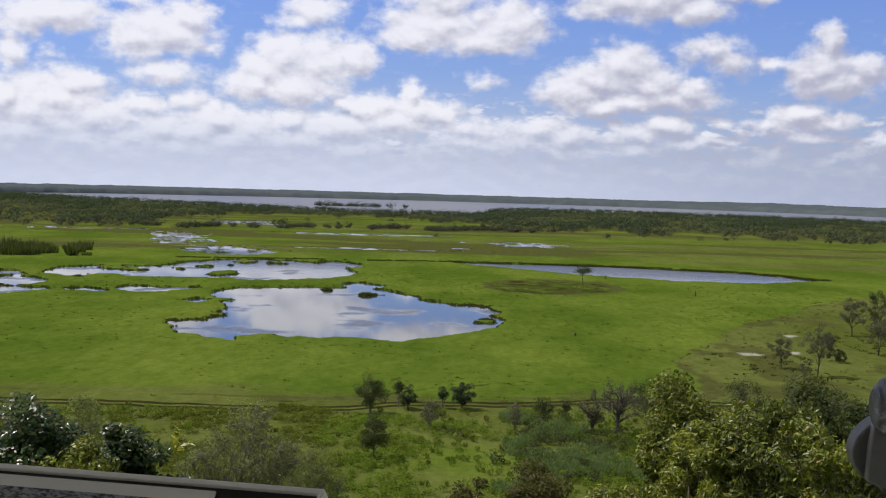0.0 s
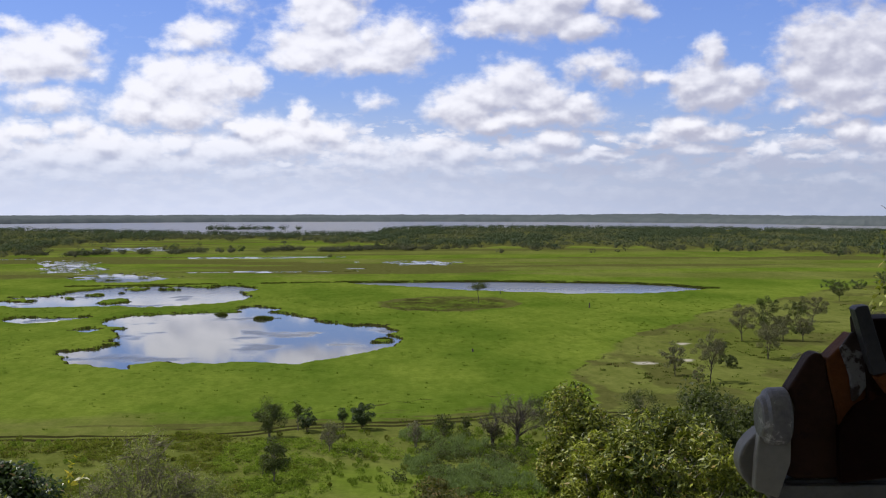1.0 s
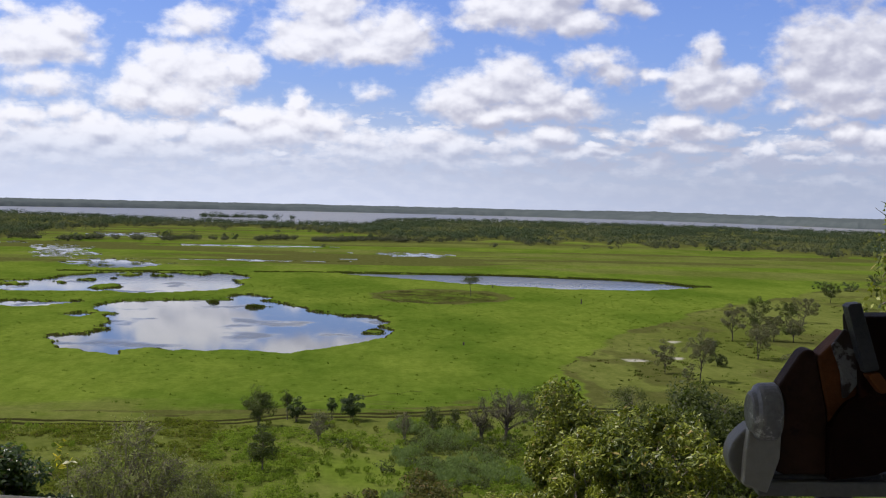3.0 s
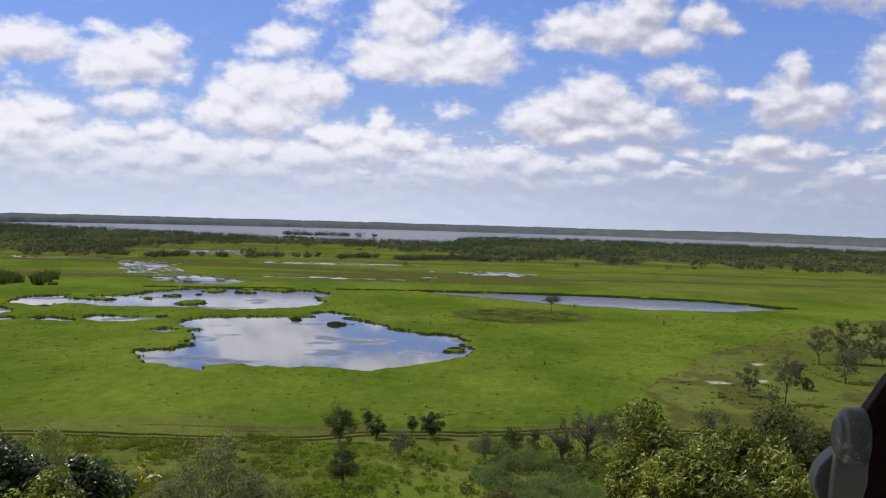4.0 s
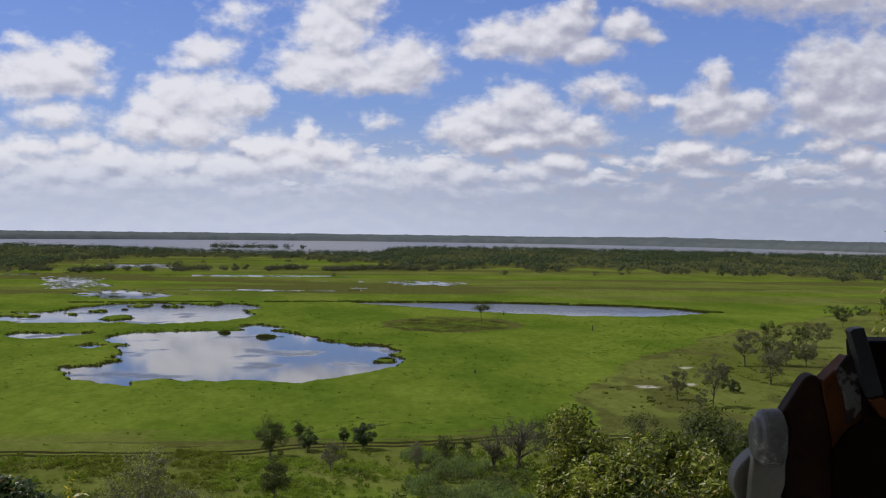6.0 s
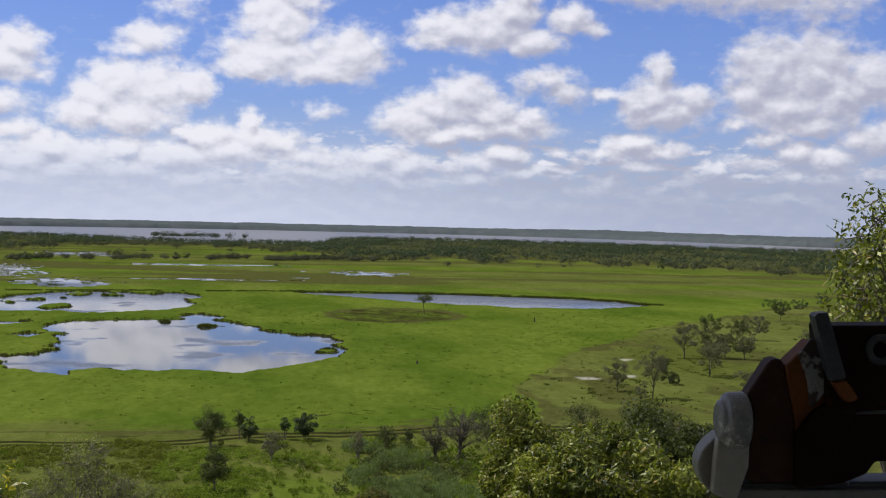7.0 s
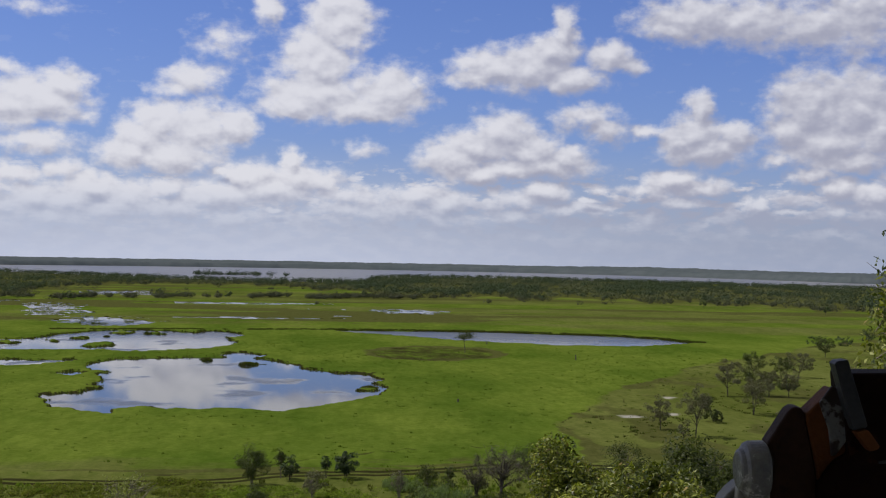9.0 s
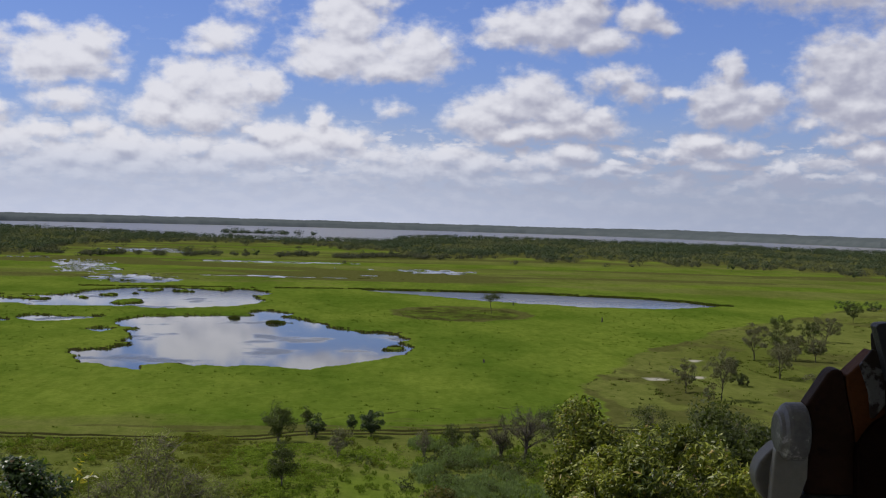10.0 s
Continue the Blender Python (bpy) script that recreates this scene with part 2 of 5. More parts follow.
def plain_material(name, a, b, scale=8.0, rough=0.6, metal=0.0, bump=0.3, distance=0.005, spec=0.5, worn=None, worn_from=0.62, coords="Object"):
    """Two tones in fine and coarse noise, with worn patches where wanted."""
    m, N = material(name)
    pos = N.add("ShaderNodeTexCoord").outputs[coords]
    big, fine = N.noise(pos, scale * 0.2, 3.0), N.noise(pos, scale * 2.5, 5.0, 0.65)
    f = N.math("ADD", N.math("MULTIPLY", big, 0.6), N.math("MULTIPLY", fine, 0.4))
    col = N.mix(N.ramp(f, 0.3, 0.7), a, b)
    if worn:
        col = N.mix(N.ramp(N.noise(pos, scale * 0.6, 6.0, 0.7), worn_from, worn_from + 0.06), col, worn)
    finish(N, col, rough, metal, fine, bump, distance, spec)
    return m


def ground_material():
    m, N = material("marsh_grass_and_soil")
    zone = N.add("ShaderNodeAttribute", attribute_name="zone")
    rgb = N.add("ShaderNodeSeparateColor", {0: zone.outputs["Color"]})
    lush, dry, mud = rgb.outputs[0], rgb.outputs[1], rgb.outputs[2]
    pos = N.add("ShaderNodeNewGeometry").outputs["Position"]
    wide = N.noise(N.vec("MULTIPLY", pos, (1.0, 0.45, 1.0)), 0.022, 5.0, 0.6)
    mid = N.noise(N.vec("MULTIPLY", pos, (1.0, 0.55, 1.0)), 0.11, 5.0, 0.65)
    fine = N.noise(pos, 0.9, 6.0, 0.7)
    patch = N.noise(N.vec("MULTIPLY", pos, (1.0, 0.3, 1.0)), 0.45, 5.0, 0.7)
    grass = N.mix(N.ramp(wide, 0.35, 0.65), (0.063, 0.099, 0.012), (0.110, 0.144, 0.021))
    rank = N.mix(N.ramp(wide, 0.3, 0.7), (0.077, 0.090, 0.019), (0.115, 0.126, 0.033))
    brown = N.mix(mid, (0.055, 0.060, 0.016), (0.090, 0.090, 0.028))
    soil = N.mix(mid, (0.016, 0.018, 0.006), (0.042, 0.038, 0.014))
    edge = N.math("SUBTRACT", mid, 0.5)
    col = N.mix(N.ramp(N.math("ADD", lush, N.math("MULTIPLY", edge, 0.9)), 0.3, 0.7), rank, grass)
    col = N.mix(N.ramp(N.math("ADD", dry, N.math("MULTIPLY", edge, 1.0)), 0.35, 0.75), col, brown)
    col = N.mix(N.ramp(N.math("ADD", mud, N.math("MULTIPLY", edge, 0.5)), 0.4, 0.65), col, soil)
    col = N.mix(N.ramp(mid, 0.3, 0.72, 0.0, 0.55), col, N.mix(0.5, col, (0.6, 0.62, 0.6), "MULTIPLY"))
    col = N.mix(N.ramp(fine, 0.35, 0.7, 0.0, 0.5), col, N.mix(1.0, col, (0.55, 0.6, 0.5), "MULTIPLY"))
    col = N.mix(zone.outputs["Alpha"], col, N.mix(fine, (0.22, 0.205, 0.17), (0.34, 0.32, 0.27)))
    col = N.mix(N.ramp(patch, 0.36, 0.68, 0.0, 0.6), col, N.mix(1.0, col, (0.62, 0.70, 0.55), "MULTIPLY"))
    h = N.math("ADD", N.math("MULTIPLY", fine, 0.35), mid)
    finish(N, col, 0.85, bump=h, strength=0.7, distance=0.5, spec=0.0)
    return m


def water_material():
    m, N = material("still_water")
    pos = N.add("ShaderNodeNewGeometry").outputs["Position"]
    wide = N.noise(N.vec("MULTIPLY", pos, (1.0, 0.7, 1.0)), 0.05, 3.0, 0.5)
    ripple = N.noise(pos, 1.3, 3.0)
    col = N.mix(wide, (0.020, 0.024, 0.020), (0.045, 0.046, 0.036))
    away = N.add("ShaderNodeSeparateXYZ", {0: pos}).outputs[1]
    wind = N.math("MULTIPLY", N.ramp(away, 500, 640), N.ramp(away, 670, 740, 1.0, 0.3))
    wind = N.math("MAXIMUM", N.math("MAXIMUM", N.ramp(wide, 0.54, 0.66, 0.0, 0.8), wind), N.ramp(away, 1400, 2000))
    rough = N.math("ADD", 0.03, N.math("MULTIPLY", wind, 0.27))
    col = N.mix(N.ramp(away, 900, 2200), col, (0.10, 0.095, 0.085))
    b = N.add("ShaderNodeBsdfPrincipled", {"Base Color": col, "Roughness": rough, "IOR": 1.33, "Specular IOR Level": 0.38})
    N.link(N.add("ShaderNodeBump", {"Height": ripple, "Strength": N.math("ADD", 0.004, N.math("MULTIPLY", wind, N.ramp(away, 700, 1500, 0.02, 0.9))), "Distance": 0.2}).outputs[0], b.inputs["Normal"])
    N.link(b.outputs[0], N.add("ShaderNodeOutputMaterial").inputs[0])
    return m


GROUND, WATER = ground_material(), water_material()
BARK = plain_material("grey_brown_bark", (0.075, 0.060, 0.045), (0.17, 0.145, 0.115), 6.0, 0.9, bump=0.8, distance=0.02)
BARK_PALE = plain_material("pale_dry_twigs", (0.080, 0.072, 0.036), (0.165, 0.150, 0.080), 6.0, 0.9, bump=0.6, distance=0.01)
BARK_DARK = plain_material("dark_wet_bark", (0.030, 0.024, 0.018), (0.075, 0.06, 0.045), 6.0, 0.9, bump=0.8, distance=0.02)
LEAF_OLIVE = leaf_material("olive_leaves", (0.024, 0.034, 0.009), (0.085, 0.100, 0.028), spec=0.2)
LEAF_GREY = leaf_material("grey_green_leaves", (0.056, 0.058, 0.030), (0.138, 0.134, 0.074), dry=(0.18, 0.15, 0.08), spec=0.15, share=0.3)
LEAF_DARK = leaf_material("dark_green_leaves", (0.018, 0.032, 0.010), (0.050, 0.075, 0.020))
LEAF_BRIGHT = leaf_material("yellow_green_glossy_leaves", (0.014, 0.030, 0.003), (0.330, 0.350, 0.045), 0.42, 0.3, dry=(0.25, 0.19, 0.06), dry_share=0.03, share=0.24, skew=1.5)
LEAF_GLOSSY = leaf_material("dark_glossy_leaves", (0.012, 0.026, 0.003), (0.046, 0.078, 0.006), 0.26, 0.36, dry=(0.16, 0.11, 0.05), dry_share=0.03)
LEAF_FOREST = leaf_material("woodland_leaves", (0.033, 0.047, 0.030), (0.084, 0.104, 0.060), 0.8, 0.0, patches=0.10, vary=0.25, share=0.2)
LEAF_EDGE = leaf_material("grey_brown_scrub_leaves", (0.042, 0.048, 0.032), (0.100, 0.102, 0.064), 0.8, 0.0, patches=0.10, vary=0.25, share=0.2)
# distance haze is put into this blue-grey canopy colour
CANOPY_FAR = plain_material("hazed_grey_canopy", (0.056, 0.068, 0.070), (0.080, 0.092, 0.094), 0.12, 0.9, bump=0.3, distance=1.0, spec=0.0, coords="Object")
LEAF_SCRUB = leaf_material("pale_scrub_leaves", (0.058, 0.068, 0.040), (0.120, 0.132, 0.076), 0.8, 0.0, patches=0.10, vary=0.25, share=0.2)
LEAF_REED = leaf_material("blue_green_reed_blades", (0.090, 0.126, 0.046), (0.168, 0.210, 0.092), 0.8, 0.0)
LEAF_SEDGE = leaf_material("sedge_blades", (0.042, 0.070, 0.008), (0.090, 0.120, 0.012), 0.8, 0.0)
LEAF_SHALLOWS = leaf_material("thin_olive_grass_blades", (0.080, 0.092, 0.034), (0.150, 0.158, 0.070), 0.8, 0.0)
LEAF_BANK = leaf_material("dark_bank_sedge_blades", (0.030, 0.044, 0.009), (0.080, 0.105, 0.020), 0.8, 0.0, dry=(0.09, 0.07, 0.03), dry_share=0.25)

LEAF_YELLOW = leaf_material("yellow_leaves", (0.45, 0.36, 0.02), (0.60, 0.50, 0.05))
LEAF_PALE = leaf_material("pale_dry_leaves", (0.55, 0.52, 0.36), (0.65, 0.62, 0.45))
LEAF_TWIG = leaf_material("small_olive_leaves", (0.100, 0.118, 0.036), (0.230, 0.245, 0.090), 0.6, 0.1)
LEAF_HERB = leaf_material("soft_green_herbs", (0.086, 0.128, 0.016), (0.142, 0.186, 0.030), 0.8, 0.0)
LEAF_BRUSH = leaf_material("olive_brown_leaves", (0.036, 0.040, 0.012), (0.115, 0.112, 0.036), 0.6, 0.15, dry=(0.14, 0.10, 0.04), dry_share=0.12)
LEAF_RANK = leaf_material("rank_olive_herbs", (0.064, 0.082, 0.012), (0.112, 0.126, 0.022), 0.8, 0.0, dry=(0.10, 0.085, 0.03), dry_share=0.1)

# ---- plan of the flood plain ----
# ponds: middle x, y and half axes in metres
POND_MAIN = [(-32, 376, 41, 66), (-57, 338, 20.5, 34), (3, 378, 10.5, 37), (-48, 433, 34.5, 38), (-37, 481, 6.4, 19.4)]
POND_BACK = [(-88, 562, 42, 68), (-132, 524, 37, 33), (-60, 605, 14, 26)]
POND_SMALL = [(-107, 440, 9.5, 14), (-124, 429, 7.0, 9), (-166, 478, 9, 17), (-152, 424, 6.5, 16), (-82, 398, 5.5, 6), (-161, 462, 12, 24), (-147, 425, 6, 16), (-176, 492, 9, 16), (-158, 506, 7, 9), (-139, 427, 6, 6), (-96, 446, 6, 6)]
LAND_IN = [(-82, 370, 12.5, 26), (-46, 307, 5.5, 10.3), (-29, 308, 4.8, 5.7), (-97, 529, 6.1, 13), (-88, 612, 3.8, 13), (-103, 609, 4.3, 11),
           (-114, 571, 2.4, 8), (-146, 541, 5.4, 9), (-136, 536, 4.0, 8), (-148, 485, 4.0, 6.5), (-140, 498, 5.0, 6.2), (-160, 484, 4.0, 6), (-171, 480, 3.0, 4),
           (-85, 409, 5.0, 6), (-92, 405, 4, 9), (-47, 456, 1.2, 3.0), (-32, 440, 1.9, 3.2), (8, 367, 2.2, 2.8), (-70, 622, 2.5, 8), (-120, 548, 1.8, 5)]
WET_BROKEN = [(-189, 862, 18, 106), (-128, 714, 24, 40)]
WET_FAR = [(-72, 771, 66, 6), (-76, 1012, 76, 17), (-290, 985, 54, 14), (-1, 812, 9, 6), (-9.5, 243, 3.4, 2.2)]
WET_GRASSY = [(48, 898, 30, 40), (-205, 1240, 40, 75), (-20, 905, 20, 12)]
SAND = [(69, 302, 2.9, 3.6), (89, 345, 1.6, 3.2), (80, 307, 1.6, 2.4)]


def lattice(x, y, seed):
    """Smooth value noise in the plane, from -1 to 1."""
    ix, iy = np.floor(x).astype(np.int64), np.floor(y).astype(np.int64)
    fx, fy = x - ix, y - iy
    fx, fy = fx * fx * (3 - 2 * fx), fy * fy * (3 - 2 * fy)

    def h(a, b):
        n = (a * 374761393 + b * 668265263 + seed * 1442695041) & 0x7FFFFFFF
        n = ((n ^ (n >> 13)) * 1274126177) & 0x7FFFFFFF
        return ((n ^ (n >> 16)) & 0xFFFF) / 32767.5 - 1

    top = h(ix, iy) * (1 - fx) + h(ix + 1, iy) * fx
    low = h(ix, iy + 1) * (1 - fx) + h(ix + 1, iy + 1) * fx
    return top * (1 - fy) + low * fy


def rough_noise(x, y, seed, octaves=4):
    return sum(lattice(x * 2**k, y * 2**k, seed + k) * 0.5**k for k in range(octaves))


def step(a, b, v):
    t = np.clip((v - a) / (b - a), 0, 1)
    return t * t * (3 - 2 * t)


def beyond(x, y, shapes):
    """About how many metres outside the nearest of the ellipses; negative inside."""
    far = np.full(x.shape, 1e6)
    for cx, cy, rx, ry in shapes:
        a = math.atan2(cx, cy)
        dx, dy = x - cx, y - cy
        u, v = dx * math.cos(a) - dy * math.sin(a), dx * math.sin(a) + dy * math.cos(a)
        far = np.minimum(far, (np.hypot(u / rx, v / ry) - 1) * min(rx, ry))
    return far


def river_near(az):
    return np.interp(az, [-40, -19, -16.4, -10.4, -7.5, -3, 0.6, 1.8, 4.6, 9.5, 14.3, 18.2, 40],
                     [3400, 3000, 2560, 2280, 2100, 1980, 1980, 2600, 2740, 2600, 2520, 2400, 2300])


def river_far(az):
    return 4150 - 2.2 * np.clip(az, -30, 22) ** 2


def wood_front(az):
    """Distance at which the woodland belt begins, by bearing."""
    front = np.interp(az, [-30, -14.2, -13.2, -11, -8, -3, 0.5, 2.5, 12, 17, 27], [1050, 1075, 1290, 1500, 1610, 1600, 1350, 1210, 1250, 1160, 1100])
    return front + 80 * rough_noise(az / 0.9, az * 0 + 3.3, 91)


def dark_bank(az):
    """Distance of the low dark bank behind the ponds, by bearing."""
    return np.interp(az, [-25, -12, -8, -4, -1, 2, 7, 12, 14, 15.6], [640, 642, 647, 650, 658, 662, 666, 655, 640, 616])


def long_pond(az, r):
    """About how many metres outside the long pond before the dark bank; negative inside."""
    low = np.interp(az, [-2, -0.1, 2.2, 4.7, 7, 9.6, 12, 13.4, 15.2, 17], [690, 646, 620, 594, 580, 571, 573, 582, 606, 660])
    return np.maximum(low - r, r - dark_bank(az) + 5) * 0.5


def dry_side(y):
    """Where the lush marsh ends and the rough dry grass begins, x by y."""
    return np.interp(y, [200, 235, 287, 335, 367, 434, 495, 560, 700], [40, 44, 51, 68, 84, 116, 157, 205, 300])


def plain(x, y):
    """Height of the ground and its cover: lush, dry and muddy shares."""
    x, y = np.asarray(x, float), np.asarray(y, float)
    r, az = np.hypot(x, y), np.degrees(np.arctan2(x, y))
    wx = x + 2.6 * rough_noise(x / 13, y / 20, 3) + 1.2 * lattice(x / 2.8, y / 4, 9)
    wy = y + 5.5 * rough_noise(x / 15, y / 22, 5) + 1.5 * lattice(x / 3, y / 4, 11)
    wet = beyond(wx, wy, POND_MAIN + POND_BACK + POND_SMALL)
    wet = np.minimum(wet, beyond(x, wy, [(-68, 768, 64, 4.5), (-78, 1012, 70, 8)]))
    wet = np.minimum(wet, long_pond(az, r + 2.0 * rough_noise(x / 9, y / 14, 7)))
    wet = np.maximum(wet, -beyond(wx, wy, LAND_IN))
    broken = beyond(wx, wy, WET_FAR) + 6.0 * rough_noise(x / 11, y / 26, 21) + 1.6
    broken = np.minimum(broken, beyond(wx, wy, WET_BROKEN) + 10.0 * rough_noise(x / 7, y / 12, 23) + 0.8)
    broken = np.minimum(broken, beyond(wx, wy, WET_GRASSY) + 16.0 * rough_noise(x / 8, y / 15, 25) + 8.5)
    shore = np.minimum(wet, broken)
    bank = step(-0.7, 0.3, shore)
    land = 0.2 + 0.38 * np.clip(1.2 - r / 1100, 0.0, 1)
    z = -0.5 + (land + 0.5) * bank + 0.10 * rough_noise(x / 6, y / 9, 31) * bank
    # the river and the far shore
    wob = 60 * rough_noise(az / 2.5, r * 0 + 1, 41)
    river = step(-30, 10, r - river_near(az) - wob) * (1 - step(-10, 30, r - river_far(az) - wob * 0.4))
    z = z * (1 - river) - 0.8 * river
    z = z + 7 * step(0, 500, r - river_far(az)) + 4 * step(100, 650, r - river_far(az)) * np.exp(-((az - 13.5) / 2.6) ** 2)
    # the hill of the lookout
    t = np.clip((r - 4) / 131, 0, 1)
    hill = (EYE - 2.0) * (1 - t) ** 1.6 - 0.9 * (1 - step(3.5, 8, r))
    z = np.where(r < 136, np.maximum(z, 0.3) + hill + 0.5 * rough_noise(x / 7, y / 7, 51) * step(4, 20, r) * (1 - step(90, 136, r)), z)
    # cover
    green = 1 - step(640, 760, r + 60 * rough_noise(x / 70, y / 70, 61))
    bands = 0.5 + 0.5 * rough_noise(x / 260, y / 55, 62)
    lush = np.where(r < 760, 0.95 * green + (0.05 + 0.75 * bands) * (1 - green), 0.05 + 0.75 * bands)
    side = x - dry_side(y) + 5 * rough_noise(x / 40, y / 40, 65) + 2 * rough_noise(x / 12, y / 12, 67)
    right = step(-4, 4, side) * (1 - step(540, 680, y))
    lush = lush * (1 - 0.9 * right) * (1 - 0.7 * step(246, 212, y + 6 * rough_noise(x / 20, y / 8, 66)))
    sand = 1 - step(-0.6, 0.5, beyond(x + 0.8 * lattice(x, y / 2, 2), y + 1.5 * lattice(x / 2, y / 3, 4), SAND))
    meadow = np.exp(-(((x - 2) / 24) ** 2 + ((y - 172) / 22) ** 2))
    lush = np.maximum(lush, 0.62 * meadow)
    ring = beyond(wx, wy, [(36, 503, 26, 38)])
    island = 1 - step(-4, 1.5, ring)
    dry = 0.5 * island + 1.1 * np.exp(-(ring / 3.2) ** 2) * (0.75 + 0.4 * lattice(x / 8, y / 20, 71))
    dry = dry + 0.30 * right + 0.45 * right * step(0.0, 0.6, rough_noise(x / 14, y / 30, 73)) + 0.85 * step(-0.1, 0.45, rough_noise(x / 200, y / 38, 75)) * step(680, 760, r)
    dry = dry + 2.6 * right * (1 - right) * step(-0.3, 0.3, rough_noise(x / 12, y / 25, 76))
    dry = dry + 0.75 * np.exp(-((y - 224 - 0.1 * x) / 11) ** 2) * step(-0.25, 0.25, rough_noise(x / 30, y / 4, 78))
    track = np.abs(y - (218 + 0.13 * x + 5 * np.sin(x / 23) + 2 * lattice(x / 9, y * 0, 77)))
    rut = np.exp(-((track - 1.6) / 1.1) ** 2)
    track2 = np.abs(y - (241 + 0.62 * (x - 8) + 2.5 * np.sin(x / 9 + 1) + 2.2 * lattice(x / 2.5, y / 50, 80)))
    rut2 = np.exp(-(track2 / 1.9) ** 2) * step(-0.5, 0.1, rough_noise(x / 7, y / 30, 79)) * step(-60, -20, x) * (1 - step(36, 50, x))
    mud = np.maximum(rut, 0.6 * rut2) * step(136, 150, r)
    mud = np.maximum(mud, 0.52 * island + 0.45 * np.exp(-(ring / 2.0) ** 2) * step(495, 470, y))
    for at, seed in ((0.5, 83), (9.0, 87), (19.0, 89)):
        ledge = np.exp(-((side - at) / 1.0) ** 2) * step(-0.1, 0.3, rough_noise(x / 11, y / 16, seed)) * step(262, 290, y) * (1 - step(540, 600, y))
        mud = np.maximum(mud, 0.6 * ledge)
    mud = np.maximum(mud, 0.8 * np.exp(-((r - dark_bank(az)) / 2.4) ** 2) * step(-13, -11, az) * (1 - step(16, 17, az)))
    z = z - 0.22 * mud
    mud = np.maximum(mud, 0.85 * (1 - step(0.0, 0.8, shore)))
    wood = step(0.0, 60, r - wood_front(az)) * (1 - step(-60, 0, r - river_near(az)))
    mud = np.maximum(mud, 0.2 * wood)
    lush, dry = lush * (1 - 0.9 * wood), np.maximum(dry, 0.9 * wood)
    mud = np.maximum(mud, 0.3 * step(0, 40, r - river_far(az)))
    return z, np.clip(lush, 0, 1), np.clip(dry, 0, 1), np.clip(mud, 0, 1), shore, sand


def mesh_of(name, verts, faces):
    """A mesh from numpy arrays: corners n x 3, faces m x 3 or m x 4."""
    verts, faces = np.asarray(verts, np.float32), np.asarray(faces, np.int32)
    me = bpy.data.meshes.new(name)
    me.vertices.add(len(verts))
    me.vertices.foreach_set("co", verts.ravel())
    k = faces.shape[1]
    me.loops.add(faces.size)
    me.loops.foreach_set("vertex_index", faces.ravel())
    me.polygons.add(len(faces))
    me.polygons.foreach_set("loop_start", np.arange(0, faces.size, k, dtype=np.int32))
    me.polygons.foreach_set("loop_total", np.full(len(faces), k, np.int32))
    me.update(calc_edges=True)
    return me


def polar_sheet(name, angles, radii, height):
    """A round sheet about the lookout, open at its middle; height(x, y) gives z."""
    A, Rr = np.meshgrid(np.radians(angles), radii)
    X, Y = Rr * np.sin(A), Rr * np.cos(A)
    n, k = Rr.shape
    i, j = np.meshgrid(np.arange(n - 1), np.arange(k), indexing="ij")
    q = np.stack([i * k + j, i * k + (j + 1) % k, (i + 1) * k + (j + 1) % k, (i + 1) * k + j], -1).reshape(-1, 4)[:, ::-1]
    return mesh_of(name, np.stack([X.ravel(), Y.ravel(), height(X.ravel(), Y.ravel())], -1), q), X.ravel(), Y.ravel()


def build_ground():
    angles = np.concatenate([np.arange(-29, -20.6, 0.4), np.arange(-20.6, 25.6, 0.115), np.arange(25.6, 29, 0.4), np.arange(29, 331, 4.0)])
    radii = np.concatenate([[0.3], np.arange(3, 136, 2.5), 84249 / np.arange(84249 / 136, 84249 / 1300, -1.3), np.geomspace(1310, 4990, 90)])
    me, X, Y = polar_sheet("ground", angles, radii, lambda x, y: plain(x, y)[0])
    z, lush, dry, mud, _, sand = plain(X, Y)
    col = me.color_attributes.new("zone", "FLOAT_COLOR", "POINT")
    col.data.foreach_set("color", np.stack([lush, dry, mud, sand], -1).astype(np.float32).ravel())
    me.materials.append(GROUND)
    me.polygons.foreach_set("use_smooth", np.ones(len(me.polygons), bool))
    tagged(new("ground", me), "grassy flood plain, bright green to olive, below a hill", "ground", kind="structure")
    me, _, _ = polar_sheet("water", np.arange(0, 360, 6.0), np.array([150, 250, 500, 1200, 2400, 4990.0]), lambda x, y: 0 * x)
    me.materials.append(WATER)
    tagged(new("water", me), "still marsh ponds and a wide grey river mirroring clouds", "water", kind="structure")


build_ground()


def ground_at(x, y):
    return float(plain(np.array([x]), np.array([y]))[0][0])


# ---- plants ----


